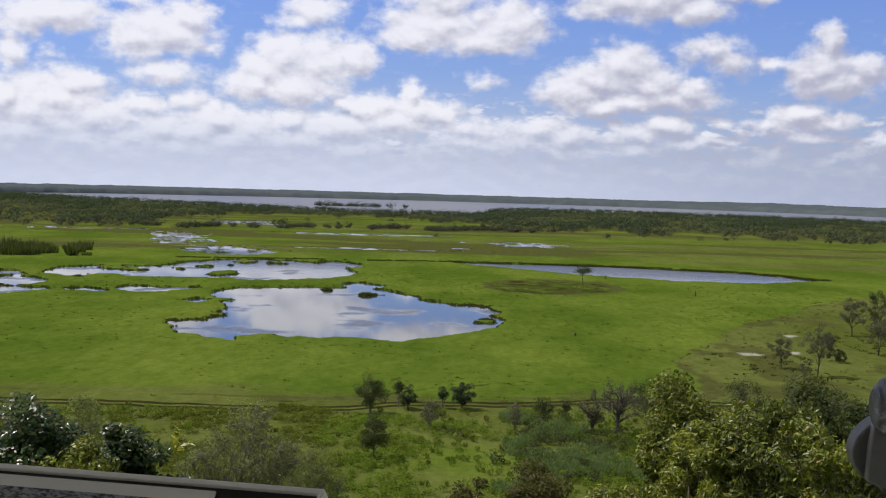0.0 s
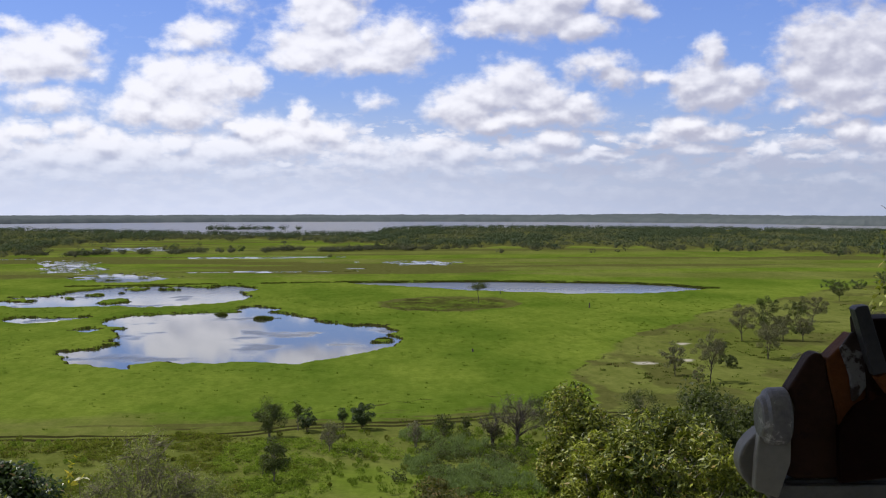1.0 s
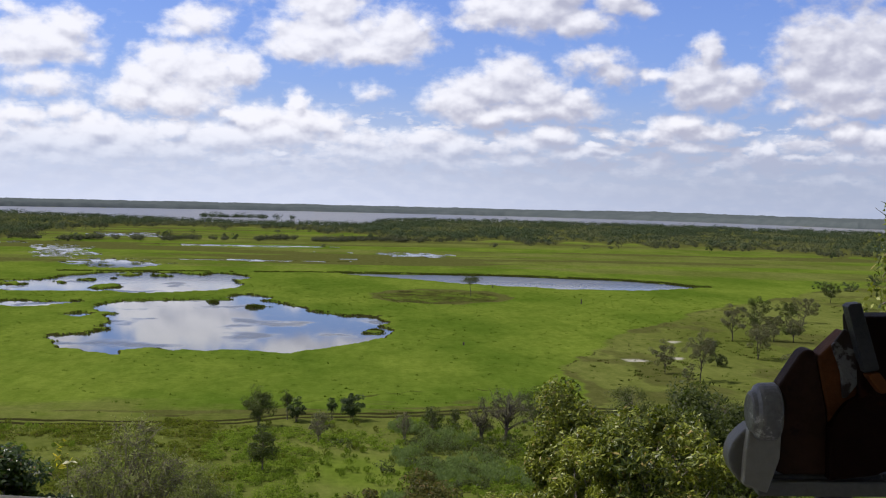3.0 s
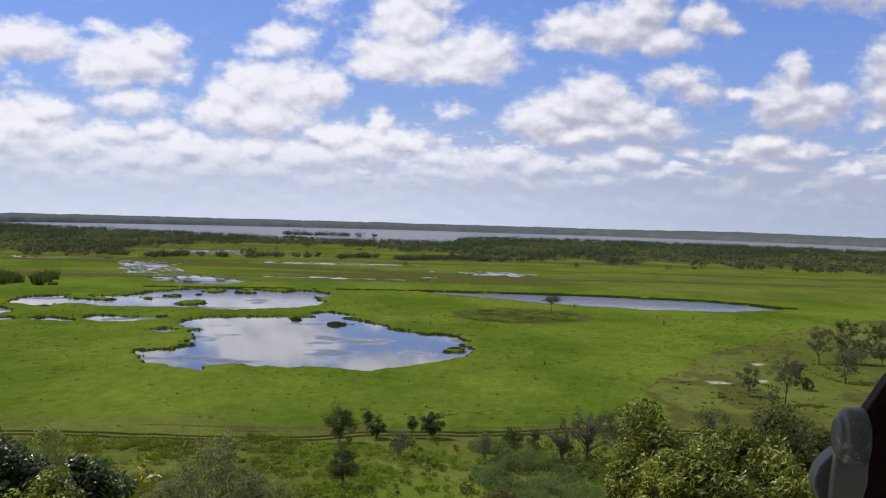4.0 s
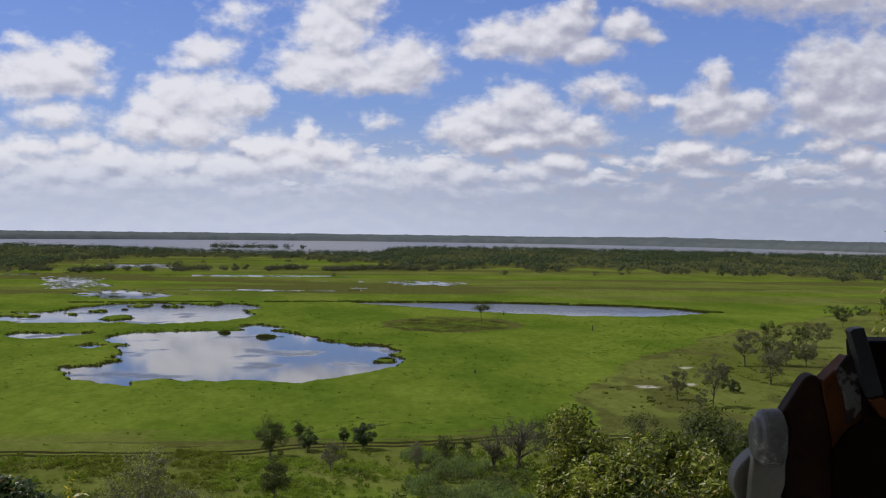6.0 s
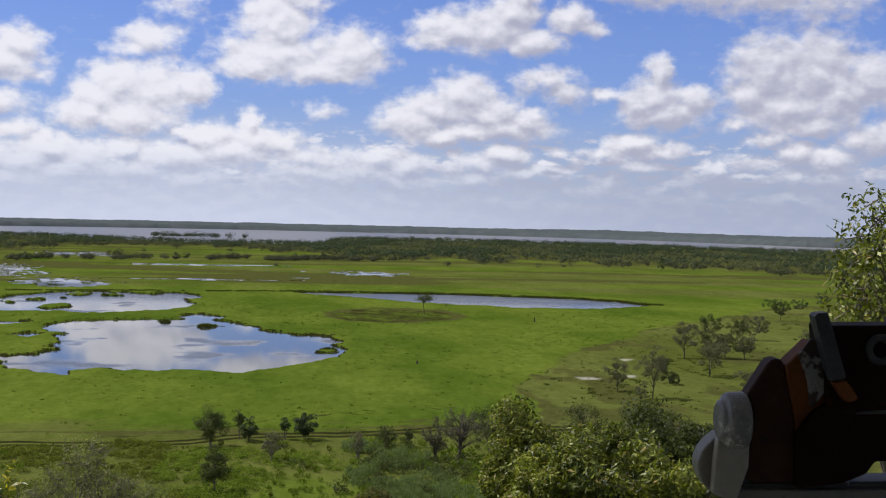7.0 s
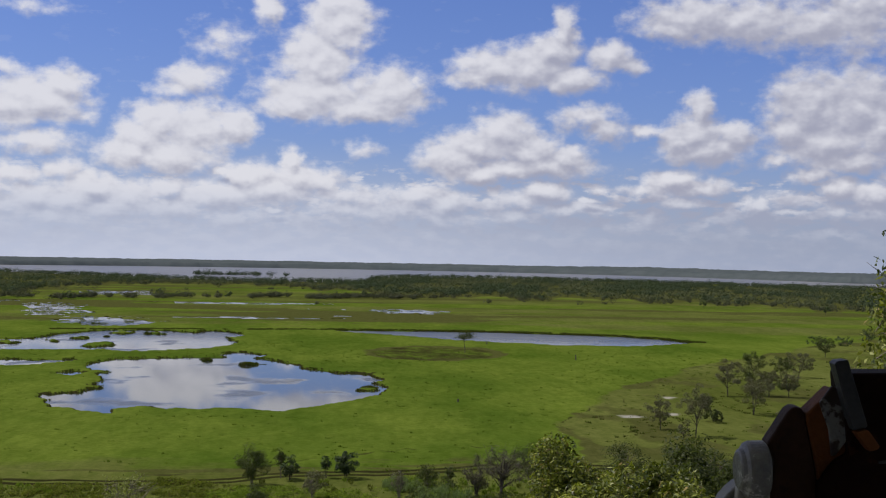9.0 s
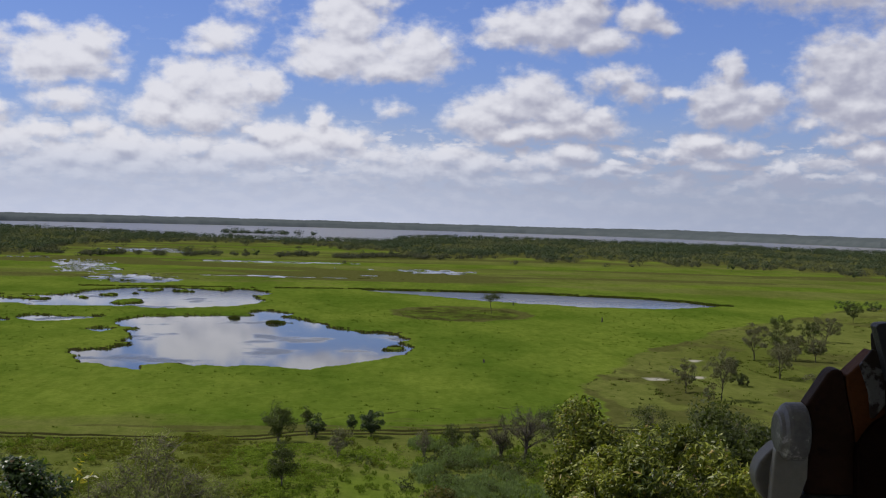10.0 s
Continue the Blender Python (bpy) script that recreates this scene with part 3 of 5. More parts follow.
def blades(rng, centres, length, width, up=0.3, droop=0.0, face=None, jitter=0.8):
    """Rhombic leaves of random turn at the centres: corners and faces."""
    n = len(centres)
    d = rng.normal(size=(n, 3))
    d[:, 2] = d[:, 2] * 0.8 + up - droop
    d /= np.linalg.norm(d, axis=1)[:, None]
    s = np.cross(d, rng.normal(size=(n, 3)))
    s /= np.linalg.norm(s, axis=1)[:, None] + 1e-9
    if face is not None:  # leaves spread towards the light
        nrm = face + rng.normal(size=(n, 3)) * jitter
        nrm /= np.linalg.norm(nrm, axis=1)[:, None] + 1e-9
        d = np.cross(nrm, rng.normal(size=(n, 3)))
        d /= np.linalg.norm(d, axis=1)[:, None] + 1e-9
        s = np.cross(nrm, d)
    fold = np.cross(d, s)
    L = (length * rng.uniform(0.6, 1.3, n))[:, None]
    W = (width * rng.uniform(0.6, 1.3, n))[:, None]
    a, b = centres - d * L * 0.5, centres + d * L * 0.5
    m = centres + fold * W * 0.25
    v = np.stack([a, m + s * W * 0.5, b, m - s * W * 0.5], 1).reshape(-1, 3)
    return v, np.arange(4 * n).reshape(n, 4)


def tube(path, r0, r1, sides=5):
    """A tapered tube along the points."""
    path = np.asarray(path, float)
    n = len(path)
    t = np.gradient(path, axis=0)
    t /= np.linalg.norm(t, axis=1)[:, None] + 1e-9
    ref = np.array([0.31, 0.87, 0.12]) if abs(t[0][1]) < 0.8 else np.array([0.9, 0.1, 0.2])
    u = np.cross(t, ref)
    u /= np.linalg.norm(u, axis=1)[:, None]
    w = np.cross(t, u)
    ang = np.arange(sides) * 2 * math.pi / sides
    rad = np.linspace(r0, r1, n)[:, None, None]
    v = path[:, None] + rad * (np.cos(ang)[None, :, None] * u[:, None] + np.sin(ang)[None, :, None] * w[:, None])
    f = [(i * sides + j, i * sides + (j + 1) % sides, (i + 1) * sides + (j + 1) % sides, (i + 1) * sides + j) for i in range(n - 1) for j in range(sides)]
    return v.reshape(-1, 3), np.array(f)


def merged(pieces):
    vs, fs, k = [], [], 0
    for v, f in pieces:
        vs.append(v)
        fs.append(f + k)
        k += len(v)
    return np.concatenate(vs), np.concatenate(fs)


def crown_points(rng, k, rx, rz, base, flat=1.0, shell=0.25):
    """Middles of leaf clumps in an uneven crown whose middle is at height base."""
    p = rng.normal(size=(k, 3))
    p /= np.linalg.norm(p, axis=1)[:, None]
    p *= (rng.uniform(shell, 1.0, k) ** 0.5)[:, None]
    lump = 1 + 0.3 * np.sin(3 * np.arctan2(p[:, 1], p[:, 0]) + rng.uniform(0, 6)) * rng.uniform(0.5, 1)
    p *= np.array([rx, rx, rz]) * lump[:, None]
    p[:, 2] = np.where(p[:, 2] < 0, p[:, 2] * flat, p[:, 2]) + base
    return p


def tree(name, label, category, x, y, height, width, leaf, bark, seed, leaves=2200, size=0.34, clumps=26, trunk=0.35, stems=1, flat=0.7, tight=0.17, sink=0.15,
         z=None, group="", twigs=0, slim=0.42, stout=1.0, shell=0.25, toward=None):
    """A tree or bush: stems with limbs to each leaf clump, and a crown of single leaves."""
    rng = np.random.default_rng(seed)
    root = new(name)
    root.location = (x, y, (ground_at(x, y) if z is None else z) - sink)
    rx, rz = width / 2, height * (1 - trunk) / 2
    base = height - rz
    cl = crown_points(rng, clumps, rx * 0.86, rz * 0.9, base, flat, shell)
    wood = []
    tops = []
    r0 = (0.011 * height + 0.02) * stout
    for s in range(stems):
        a = rng.uniform(0, 6.28)
        lean = (0.10 if stems == 1 else 0.22) * width * rng.uniform(0.4, 1)
        top = np.array([math.cos(a) * lean, math.sin(a) * lean, base + 0.2 * rz])
        pts = [np.array([math.cos(a), math.sin(a), 0]) * 0.12 * (stems > 1) + (top * [q, q, 1]) * np.array([q, q, q]) + rng.normal(size=3) * [0.02, 0.02, 0] * height * q for q in np.linspace(0, 1, 7)]
        tops.append(pts)
        wood.append(tube(pts, r0 / stems**0.4, r0 * 0.35 / stems**0.4, 7))
    for i, c in enumerate(cl):
        pts = tops[i % stems]
        j = int(np.clip(np.searchsorted([p[2] for p in pts], c[2] - 0.30 * height), 2, 5))
        a = pts[j]
        m = (a + c) / 2 + np.array([0, 0, 0.10 * height]) * rng.uniform(-0.3, 0.9)
        wood.append(tube([(1 - q) ** 2 * a + 2 * q * (1 - q) * m + q * q * c for q in np.linspace(0, 1, 5)], r0 * 0.32, r0 * 0.07, 4))
    for _ in range(twigs):
        c = cl[rng.integers(len(cl))]
        d = rng.normal(size=3) * [1, 1, 0.6] + [0, 0, 0.6]
        d *= 0.16 * width / np.linalg.norm(d) * rng.uniform(0.5, 1.5)
        wood.append(tube([c - d * 0.4, c + d * 0.3 + rng.normal(size=3) * 0.03 * width, c + d], r0 * 0.12, r0 * 0.03, 3))
    v, f = merged(wood)
    part_np("trunk", v, f, bark, root)
    if leaves:
        pick = rng.integers(0, clumps, leaves)
        spread = tight * (width + height) / 2 * rng.uniform(0.6, 1.3, clumps)
        ball = rng.normal(size=(leaves, 3))
        ball *= (rng.uniform(0.1, 1.0, leaves) ** 0.4 / np.linalg.norm(ball, axis=1))[:, None]
        cen = cl[pick] + ball * np.array([1, 1, 0.75]) * spread[pick][:, None] * 1.05
        cen[:, 2] = np.maximum(cen[:, 2], 0.05 * height)
        face = (cen - cl[pick]) / (spread[pick][:, None] + 1e-6) * 0.5 + (cen - [0, 0, base]) / (0.5 * (width + height)) + [0, 0, 0.45]
        if toward is not None:
            face = face * 0.45 + np.array(toward)
        v, f = blades(rng, cen, size, size * slim, face=face, jitter=0.8 if toward is None else 0.36)
        part_np("crown", v, f, leaf, root)
    return tagged(root, label, category, group)


def part_np(name, v, f, mat, parent, label=""):
    me = mesh_of(name, v, f)
    me.materials.append(mat)
    ob = new(name, me)
    ob.parent = parent
    if label:
        tagged(ob, label)
    return ob


def part(name, bm, mat, parent, label="", m=None, smooth=False):
    """Links a bmesh as one mesh object under a thing or a part."""
    me = bpy.data.meshes.new(name)
    if smooth:
        for f in bm.faces:
            f.smooth = True
    bm.to_mesh(me)
    bm.free()
    me.materials.append(mat)
    ob = new(name, me)
    ob.parent = parent
    if m is not None:
        ob.matrix_basis = m
    if label:
        tagged(ob, label)
    return ob


def tufts(rng, px, py, height, width, per, spread, z=None):
    """Grass tufts: fans of narrow upright blades; corners and triangles."""
    n = len(px)
    z = plain(px, py)[0] if z is None else z
    cx, cy, cz = (np.repeat(q, per) for q in (px, py, z))
    h = np.repeat(height * rng.uniform(0.55, 1.35, n), per) * rng.uniform(0.6, 1.1, n * per)
    a = rng.uniform(0, 2 * math.pi, n * per)
    off = np.repeat(spread * rng.uniform(0.5, 1.4, n), per) * np.sqrt(rng.uniform(0, 1, n * per))
    t = rng.uniform(0, 2 * math.pi, n * per)
    bx, by = cx + off * np.cos(t), cy + off * np.sin(t)
    w = width * rng.uniform(0.6, 1.4, n * per)
    lean = h * rng.uniform(0.05, 0.55, n * per)
    v = np.stack([np.stack([bx - w * np.cos(a), by - w * np.sin(a), cz - 0.15], -1), np.stack([bx + w * np.cos(a), by + w * np.sin(a), cz - 0.15], -1),
                  np.stack([bx + lean * np.cos(t), by + lean * np.sin(t), cz + h], -1)], 1).reshape(-1, 3)
    return v, np.arange(3 * n * per).reshape(-1, 3)


def stuff(name, v, f, mat, label, category):
    me = mesh_of(name, v, f)
    me.materials.append(mat)
    return tagged(new(name, me), label, category, kind="stuff")


def fan(rng, n, a0, a1, r0, r1):
    """Random places between two bearings and two distances from the lookout, even over the ground."""
    a = np.radians(rng.uniform(a0, a1, n))
    r = np.sqrt(rng.uniform(r0 * r0, r1 * r1, n))
    return r * np.sin(a), r * np.cos(a)


def woodland(name, label, rng, x, y, height, leaf, per, size, z=None, tall=1.7, jitter=0.8, skyward=0.7, upright=False, wide=0.62):
    """Many far trees in one sheet of leaf clumps with short trunks."""
    n = len(x)
    z = plain(x, y)[0] if z is None else z
    h = height * rng.uniform(0.5, 1.0, n) * np.where(rng.uniform(size=n) < 0.2, tall, 1.1)
    p = rng.normal(size=(n, per, 3))
    p /= np.linalg.norm(p, axis=2)[..., None]
    p *= rng.uniform(0.35, 1.0, (n, per, 1)) ** 0.5
    face = p * [1, 1, 0.8] + [0, 0, skyward]
    p *= np.stack([h * wide, h * wide, h * 0.42], -1)[:, None, :] * rng.uniform(0.75, 1.25, (n, 1, 3))
    p += np.stack([x, y, z + h * 0.58], -1)[:, None, :]
    if upright:
        v, f = blades(rng, p.reshape(-1, 3), size * 1.7, size * 0.35, up=2.2)
        return stuff(name, v, f, leaf, label, "reeds")
    v, f = blades(rng, p.reshape(-1, 3), size, size * 0.75, face=face.reshape(-1, 3), jitter=jitter)
    return stuff(name, v, f, leaf, label, "trees")


def build_far_woods():
    rng = np.random.default_rng(11)
    x, y = fan(rng, 17400, -21.5, 26, 960, 2900)
    r, az = np.hypot(x, y), np.degrees(np.arctan2(x, y))
    front = wood_front(az)
    back = river_near(az) - 40 + 60 * rough_noise(az / 2.5, az * 0 + 1, 41)
    inside = (r > front) & (r < back)
    shore, edge = inside & (r > back - 170), inside & (r < front + 45)
    n = rough_noise(x / 55, y / 190, 193) + 0.3 * rng.uniform(-1, 1, len(x))
    chance = rng.uniform(size=len(x))
    dark = inside & ~edge & ((n > 0.18) | (shore & (chance < 0.75)))
    low = inside & ~edge & ~dark & (chance < 0.9)
    woodland("woodland", "belt of low olive-green woodland between plain and river", rng, x[dark], y[dark], 7.6, LEAF_FOREST, 44, 1.5, wide=0.8, jitter=0.28, tall=1.35)
    woodland("woodland_scrub", "paler low scrub between the groups of trees", rng, x[low], y[low], 3.8, LEAF_SCRUB, 22, 1.5, wide=1.1, jitter=0.28)
    x, y = fan(rng, 7500, -21.5, 26, 960, 1800)
    r, az = np.hypot(x, y), np.degrees(np.arctan2(x, y))
    off = r - wood_front(az)
    edge = (off > -8) & (off < 42) & (rough_noise(x / 24, y / 60, 95) > -0.35)
    woodland("woodland_edge", "grey-brown and dark bushes along the woodland's front edge", rng, x[edge], y[edge], 5.2, LEAF_EDGE, 50, 1.1, wide=0.75, jitter=0.3)
    # bushes in a broken hedge line, and single ones about the grassland
    az = rng.uniform(-14.5, 3.2, 560)
    r = 1092 + 6.5 * (az + 12) + 20 * np.sin(az * 1.7) + rng.normal(size=len(az)) * 13
    keep = rough_noise(az / 0.7, az * 0 + 7, 94) > -0.35
    x, y = fan(rng, 60, -27, 26, 1000, 1600)
    x, y = np.concatenate([(r * np.sin(np.radians(az)))[keep], x]), np.concatenate([(r * np.cos(np.radians(az)))[keep], y])
    woodland("scrub", "scattered dark scrub before the woodland", rng, x, y, 4.6, LEAF_EDGE, 60, 1.0, wide=0.85, jitter=0.3)
    # trees standing in the river's shallows
    a = np.radians(np.concatenate([rng.uniform(-6.5, -3.6, 64), rng.uniform(-3.3, -3.1, 4), rng.uniform(-2.6, -2.35, 4)]))
    rr = 2380 + rng.uniform(-40, 40, len(a))
    woodland("river_trees", "dark trees on flooded ground in the river", rng, rr * np.sin(a), rr * np.cos(a), 8.5, LEAF_FOREST, 60, 1.7, z=0 * rr, wide=0.8, jitter=0.3)


def build_far_shore():
    """The closed canopy of the woods on the river's far shore: a lumpy sheet with a steep front."""
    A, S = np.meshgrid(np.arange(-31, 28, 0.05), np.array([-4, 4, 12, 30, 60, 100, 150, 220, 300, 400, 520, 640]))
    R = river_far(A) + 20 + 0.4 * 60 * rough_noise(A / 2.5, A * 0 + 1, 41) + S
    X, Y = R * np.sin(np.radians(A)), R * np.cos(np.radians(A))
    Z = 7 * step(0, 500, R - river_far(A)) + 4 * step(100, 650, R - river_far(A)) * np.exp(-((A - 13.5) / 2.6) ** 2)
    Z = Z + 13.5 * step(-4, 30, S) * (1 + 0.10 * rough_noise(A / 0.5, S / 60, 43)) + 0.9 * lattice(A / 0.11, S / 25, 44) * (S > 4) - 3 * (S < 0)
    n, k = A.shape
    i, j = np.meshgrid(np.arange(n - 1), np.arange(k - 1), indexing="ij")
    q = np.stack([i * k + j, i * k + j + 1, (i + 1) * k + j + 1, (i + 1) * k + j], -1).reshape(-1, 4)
    stuff("far_shore_woods", np.stack([X.ravel(), Y.ravel(), Z.ravel()], -1), q, CANOPY_FAR, "even woods along the river's far shore, haze put into their grey", "trees")


build_far_woods()
build_far_shore()

# ---- trees on the plain ----
MARSH = "trees on the flood plain"
tree("marsh_tree", "lone umbrella-crowned tree on a brownish island in the marsh", "tree", 48.4, 505, 8.0, 8.5, LEAF_OLIVE, BARK_DARK, 101, 2600, 0.34, 26, trunk=0.62, stems=2, flat=0.4, group=MARSH)
for i, (x, y, h, w, lf, n, tr, nm, lb) in enumerate([
    (70, 278, 7.4, 5.6, LEAF_GREY, 900, 0.35, "savanna_tree", "small open grey-green tree beside a puddle"),
    (74.6, 266.5, 11.0, 7.0, LEAF_GREY, 1300, 0.38, "savanna_tree", "open grey-green tree with thin bare lower limbs"),
    (100.6, 308.0, 10.4, 9.0, LEAF_GREY, 1900, 0.36, "savanna_tree", "open grey-green tree with a forked trunk"),
    (115, 354, 12.2, 8.2, LEAF_OLIVE, 1900, 0.3, "savanna_tree", "dense olive tree among others on rough grass"),
    (107, 350, 10.4, 7.0, LEAF_GREY, 1500, 0.3, "savanna_tree", "rounded grey-green tree among others"),
    (119, 351, 8.4, 5.8, LEAF_GREY, 1200, 0.25, "savanna_tree", "rounded grey-green tree among others"),
    (149, 411, 8.6, 10.5, LEAF_GREY, 1900, 0.2, "savanna_tree", "broad grey-green tree among others"),
    (139, 398, 8.2, 6.5, LEAF_OLIVE, 1300, 0.25, "savanna_tree", "open olive tree among others"),
    (124, 349, 7.7, 5.6, LEAF_GREY, 1200, 0.3, "savanna_tree", "small grey-green tree among others"),
    (192.9, 502.4, 9.2, 7.8, LEAF_OLIVE, 1500, 0.3, "savanna_tree", "rounded olive tree standing alone"),
    (152, 362, 9.0, 10.0, LEAF_GREY, 1700, 0.25, "savanna_tree", "rounded grey-green tree on rough grass"),
    (172, 385, 9.0, 11.0, LEAF_GREY, 1700, 0.2, "savanna_tree", "rounded grey-green tree on rough grass"),
    (140, 315, 8.5, 10.0, LEAF_GREY, 1700, 0.2, "savanna_tree", "rounded grey-green tree on rough grass"),
    (104, 286, 4.8, 9.0, LEAF_GREY, 1300, 0.05, "shrub", "low grey-green shrub on rough grass"),
    (85.9, 292, 3.0, 5.5, LEAF_OLIVE, 900, 0.05, "shrub", "low olive shrub under a grey-green tree"),
    (131, 372, 2.2, 6.0, LEAF_OLIVE, 800, 0.05, "shrub", "low olive shrub on rough grass"),
    (96, 335, 1.6, 7.0, LEAF_OLIVE, 800, 0.05, "shrub", "low olive shrub on rough grass"),
    (217, 572, 5.3, 9.0, LEAF_DARK, 900, 0.05, "shrub", "dark dense thicket shrub"),
    (232, 580, 5.0, 9.0, LEAF_DARK, 900, 0.05, "shrub", "dark dense thicket shrub"),
    (251, 598, 7.5, 8.0, LEAF_DARK, 900, 0.1, "shrub", "dark dense thicket shrub"),
    (240, 540, 6.5, 13.0, LEAF_OLIVE, 1200, 0.1, "shrub", "broad olive thicket shrub"),
    (270, 575, 7.5, 13.0, LEAF_OLIVE, 1200, 0.1, "shrub", "broad olive thicket shrub"),
    (71, 262, 4.0, 2.6, LEAF_GREY, 250, 0.3, "sapling", "thin half-bare sapling beside a tree"),
]):
    tree(nm, lb, "tree" if nm != "shrub" else "shrub", x, y, h, w * 1.2, lf, BARK_DARK, 200 + i, int(n * 3.2), 0.32, 34, trunk=tr * 0.8, stems=2 + i % 2 if nm != "shrub" else 4, tight=0.10, shell=0.3, flat=1.0, group=MARSH)
NEARER = "trees at the foot of the hill"
for i, (x, y, h, w, lf, bk, n, tr, nm, lb, st) in enumerate([
    (-13.9, 206.4, 6.6, 6.2, LEAF_OLIVE, BARK, 2000, 0.12, "savanna_tree", "rounded olive tree beside the track", 3),
    (-10.9, 171, 6.6, 4.2, LEAF_OLIVE, BARK, 1800, 0.12, "savanna_tree", "slim olive tree in tall grass", 1),
    (1.0, 213.4, 4.8, 4.8, LEAF_DARK, BARK_DARK, 2000, 0.05, "shrub", "dense dark green shrub beside the track", 4),
    (-2.2, 213.6, 4.0, 2.0, LEAF_DARK, BARK_DARK, 350, 0.3, "shrub", "small dark shrub leaning from a larger one", 2),
    (-8.0, 211, 4.2, 3.0, LEAF_DARK, BARK_DARK, 800, 0.05, "shrub", "dense dark green shrub beside the track", 4),
    (-9.6, 213, 5.0, 2.2, LEAF_OLIVE, BARK, 400, 0.35, "sapling", "slim olive sapling beside the track", 1),
    (-3.9, 193.6, 5.0, 4.0, LEAF_GREY, BARK, 700, 0.15, "shrub", "open grey-green shrub in tall grass", 4),
    (24.3, 193.8, 8.9, 9.0, LEAF_GREY, BARK_DARK, 520, 0.2, "bare_tree", "nearly bare tree with dark forked limbs", 3),
    (21.0, 197, 6.4, 5.0, LEAF_GREY, BARK_DARK, 500, 0.15, "bare_tree", "half-bare grey shrub with dark stems", 4),
    (13.9, 202.8, 4.3, 3.6, LEAF_OLIVE, BARK, 700, 0.2, "shrub", "olive shrub with a bare top", 3),
    (9.0, 194.8, 5.0, 2.8, LEAF_GREY, BARK_PALE, 60, 0.2, "bare_tree", "bare thin pale-stemmed sapling", 3),
    (17.6, 207, 3.6, 1.8, LEAF_OLIVE, BARK, 260, 0.2, "sapling", "small olive sapling beside the track", 1),
    (30.0, 200, 8.5, 8.0, LEAF_OLIVE, BARK, 1700, 0.15, "savanna_tree", "dense olive tree at the hill's foot", 3),
    (46.0, 205, 8.5, 9.0, LEAF_OLIVE, BARK, 1700, 0.15, "savanna_tree", "dense olive tree at the hill's foot", 3),
    (52.9, 196, 9.2, 8.5, LEAF_OLIVE, BARK, 1900, 0.15, "savanna_tree", "dense olive tree at the hill's foot", 3),
    (60.0, 202, 8.0, 9.0, LEAF_OLIVE, BARK, 1700, 0.15, "savanna_tree", "dense olive tree at the hill's foot", 3),
    (68.0, 190, 9.5, 10.0, LEAF_OLIVE, BARK, 1900, 0.15, "savanna_tree", "dense olive tree at the hill's foot", 3),
    (37.0, 185, 6.0, 8.0, LEAF_OLIVE, BARK, 1300, 0.1, "shrub", "broad olive shrub at the hill's foot", 4),
]):
    tree(nm, lb, "shrub" if nm == "shrub" else "tree", x, y, h, w, lf, bk, 300 + i, int(n * 2.4), 0.28, 34, trunk=tr, stems=st, tight=0.14, group=NEARER, twigs=260 if "bare" in nm else 15, stout=2.6 if "bare" in nm else 1.2)
for i, (az, r) in enumerate([(15.9, 1095), (-5.0, 1105), (0.9, 1190), (-11.8, 1050), (21.0, 1010), (23.5, 900), (-8.0, 1120)]):
    tree("far_tree", "small dark tree alone on the far plain", "tree", r * math.sin(radians(az)), r * math.cos(radians(az)), 7.5, 8.0, LEAF_DARK, BARK_DARK, 400 + i, 300, 1.1, 12, trunk=0.2, group="far trees")

# ---- trees on the hill below the lookout ----
HILL = "trees on the hillside"
SPARKLE = (-0.16, -0.55, 0.62)  # broad leaves held square to the sun and the open slope


def hill_tree(name, label, az, dist, top, width, leaf, bark, seed, **kw):
    """A tree on the hill at a bearing and distance, its top at a height over the water."""
    x, y = dist * math.sin(radians(az)), dist * math.cos(radians(az))
    z = ground_at(x, y)
    return tree(name, label, "shrub" if "shrub" in name else "tree", x, y, top - z + 0.15, width, leaf, bark, seed, group=HILL, **kw)


hill_tree("hillside_tree", "leafy tree with yellow-green leaves", 9.85, 34, 32.75, 1.9, LEAF_BRIGHT, BARK, 501, leaves=24000, size=0.14, clumps=60, trunk=0.45, stems=3, tight=0.09, shell=0.6, stout=0.7)
hill_tree("hillside_tree", "broad leafy tree with pale long leaves", 14.3, 24, 33.32, 3.5, LEAF_BRIGHT, BARK, 502, leaves=46000, size=0.15, clumps=120, trunk=0.42, stems=5, tight=0.075, slim=0.28, shell=0.5, stout=0.6)
hill_tree("hillside_tree", "leafy tree with pale long leaves", 11.2, 26, 32.85, 2.0, LEAF_BRIGHT, BARK, 503, leaves=24000, size=0.15, clumps=70, trunk=0.42, stems=4, tight=0.08, slim=0.28, shell=0.5, stout=0.6)
hill_tree("hillside_tree", "dark olive leafy tree on the slope", 15.2, 40, 31.5, 2.7, LEAF_OLIVE, BARK_DARK, 504, leaves=10000, size=0.17, clumps=44, trunk=0.4, stems=3, tight=0.10, shell=0.5)
hill_tree("hillside_tree", "dark olive leafy tree on the slope", 17.3, 38, 31.6, 3.7, LEAF_OLIVE, BARK_DARK, 505, leaves=14000, size=0.17, clumps=50, trunk=0.4, stems=3, tight=0.10, shell=0.5)
hill_tree("hillside_shrub", "low yellow-green shrub on the slope", 7.2, 26, 31.22, 1.9, LEAF_BRIGHT, BARK, 506, leaves=14000, size=0.13, clumps=60, trunk=0.5, stems=4, tight=0.09, slim=0.28, shell=0.5, stout=0.6)
hill_tree("hillside_shrub", "olive-brown shrub on the slope", 3.6, 46, 27.5, 2.9, LEAF_BRUSH, BARK, 507, leaves=10000, size=0.17, clumps=60, trunk=0.5, stems=4, tight=0.09)
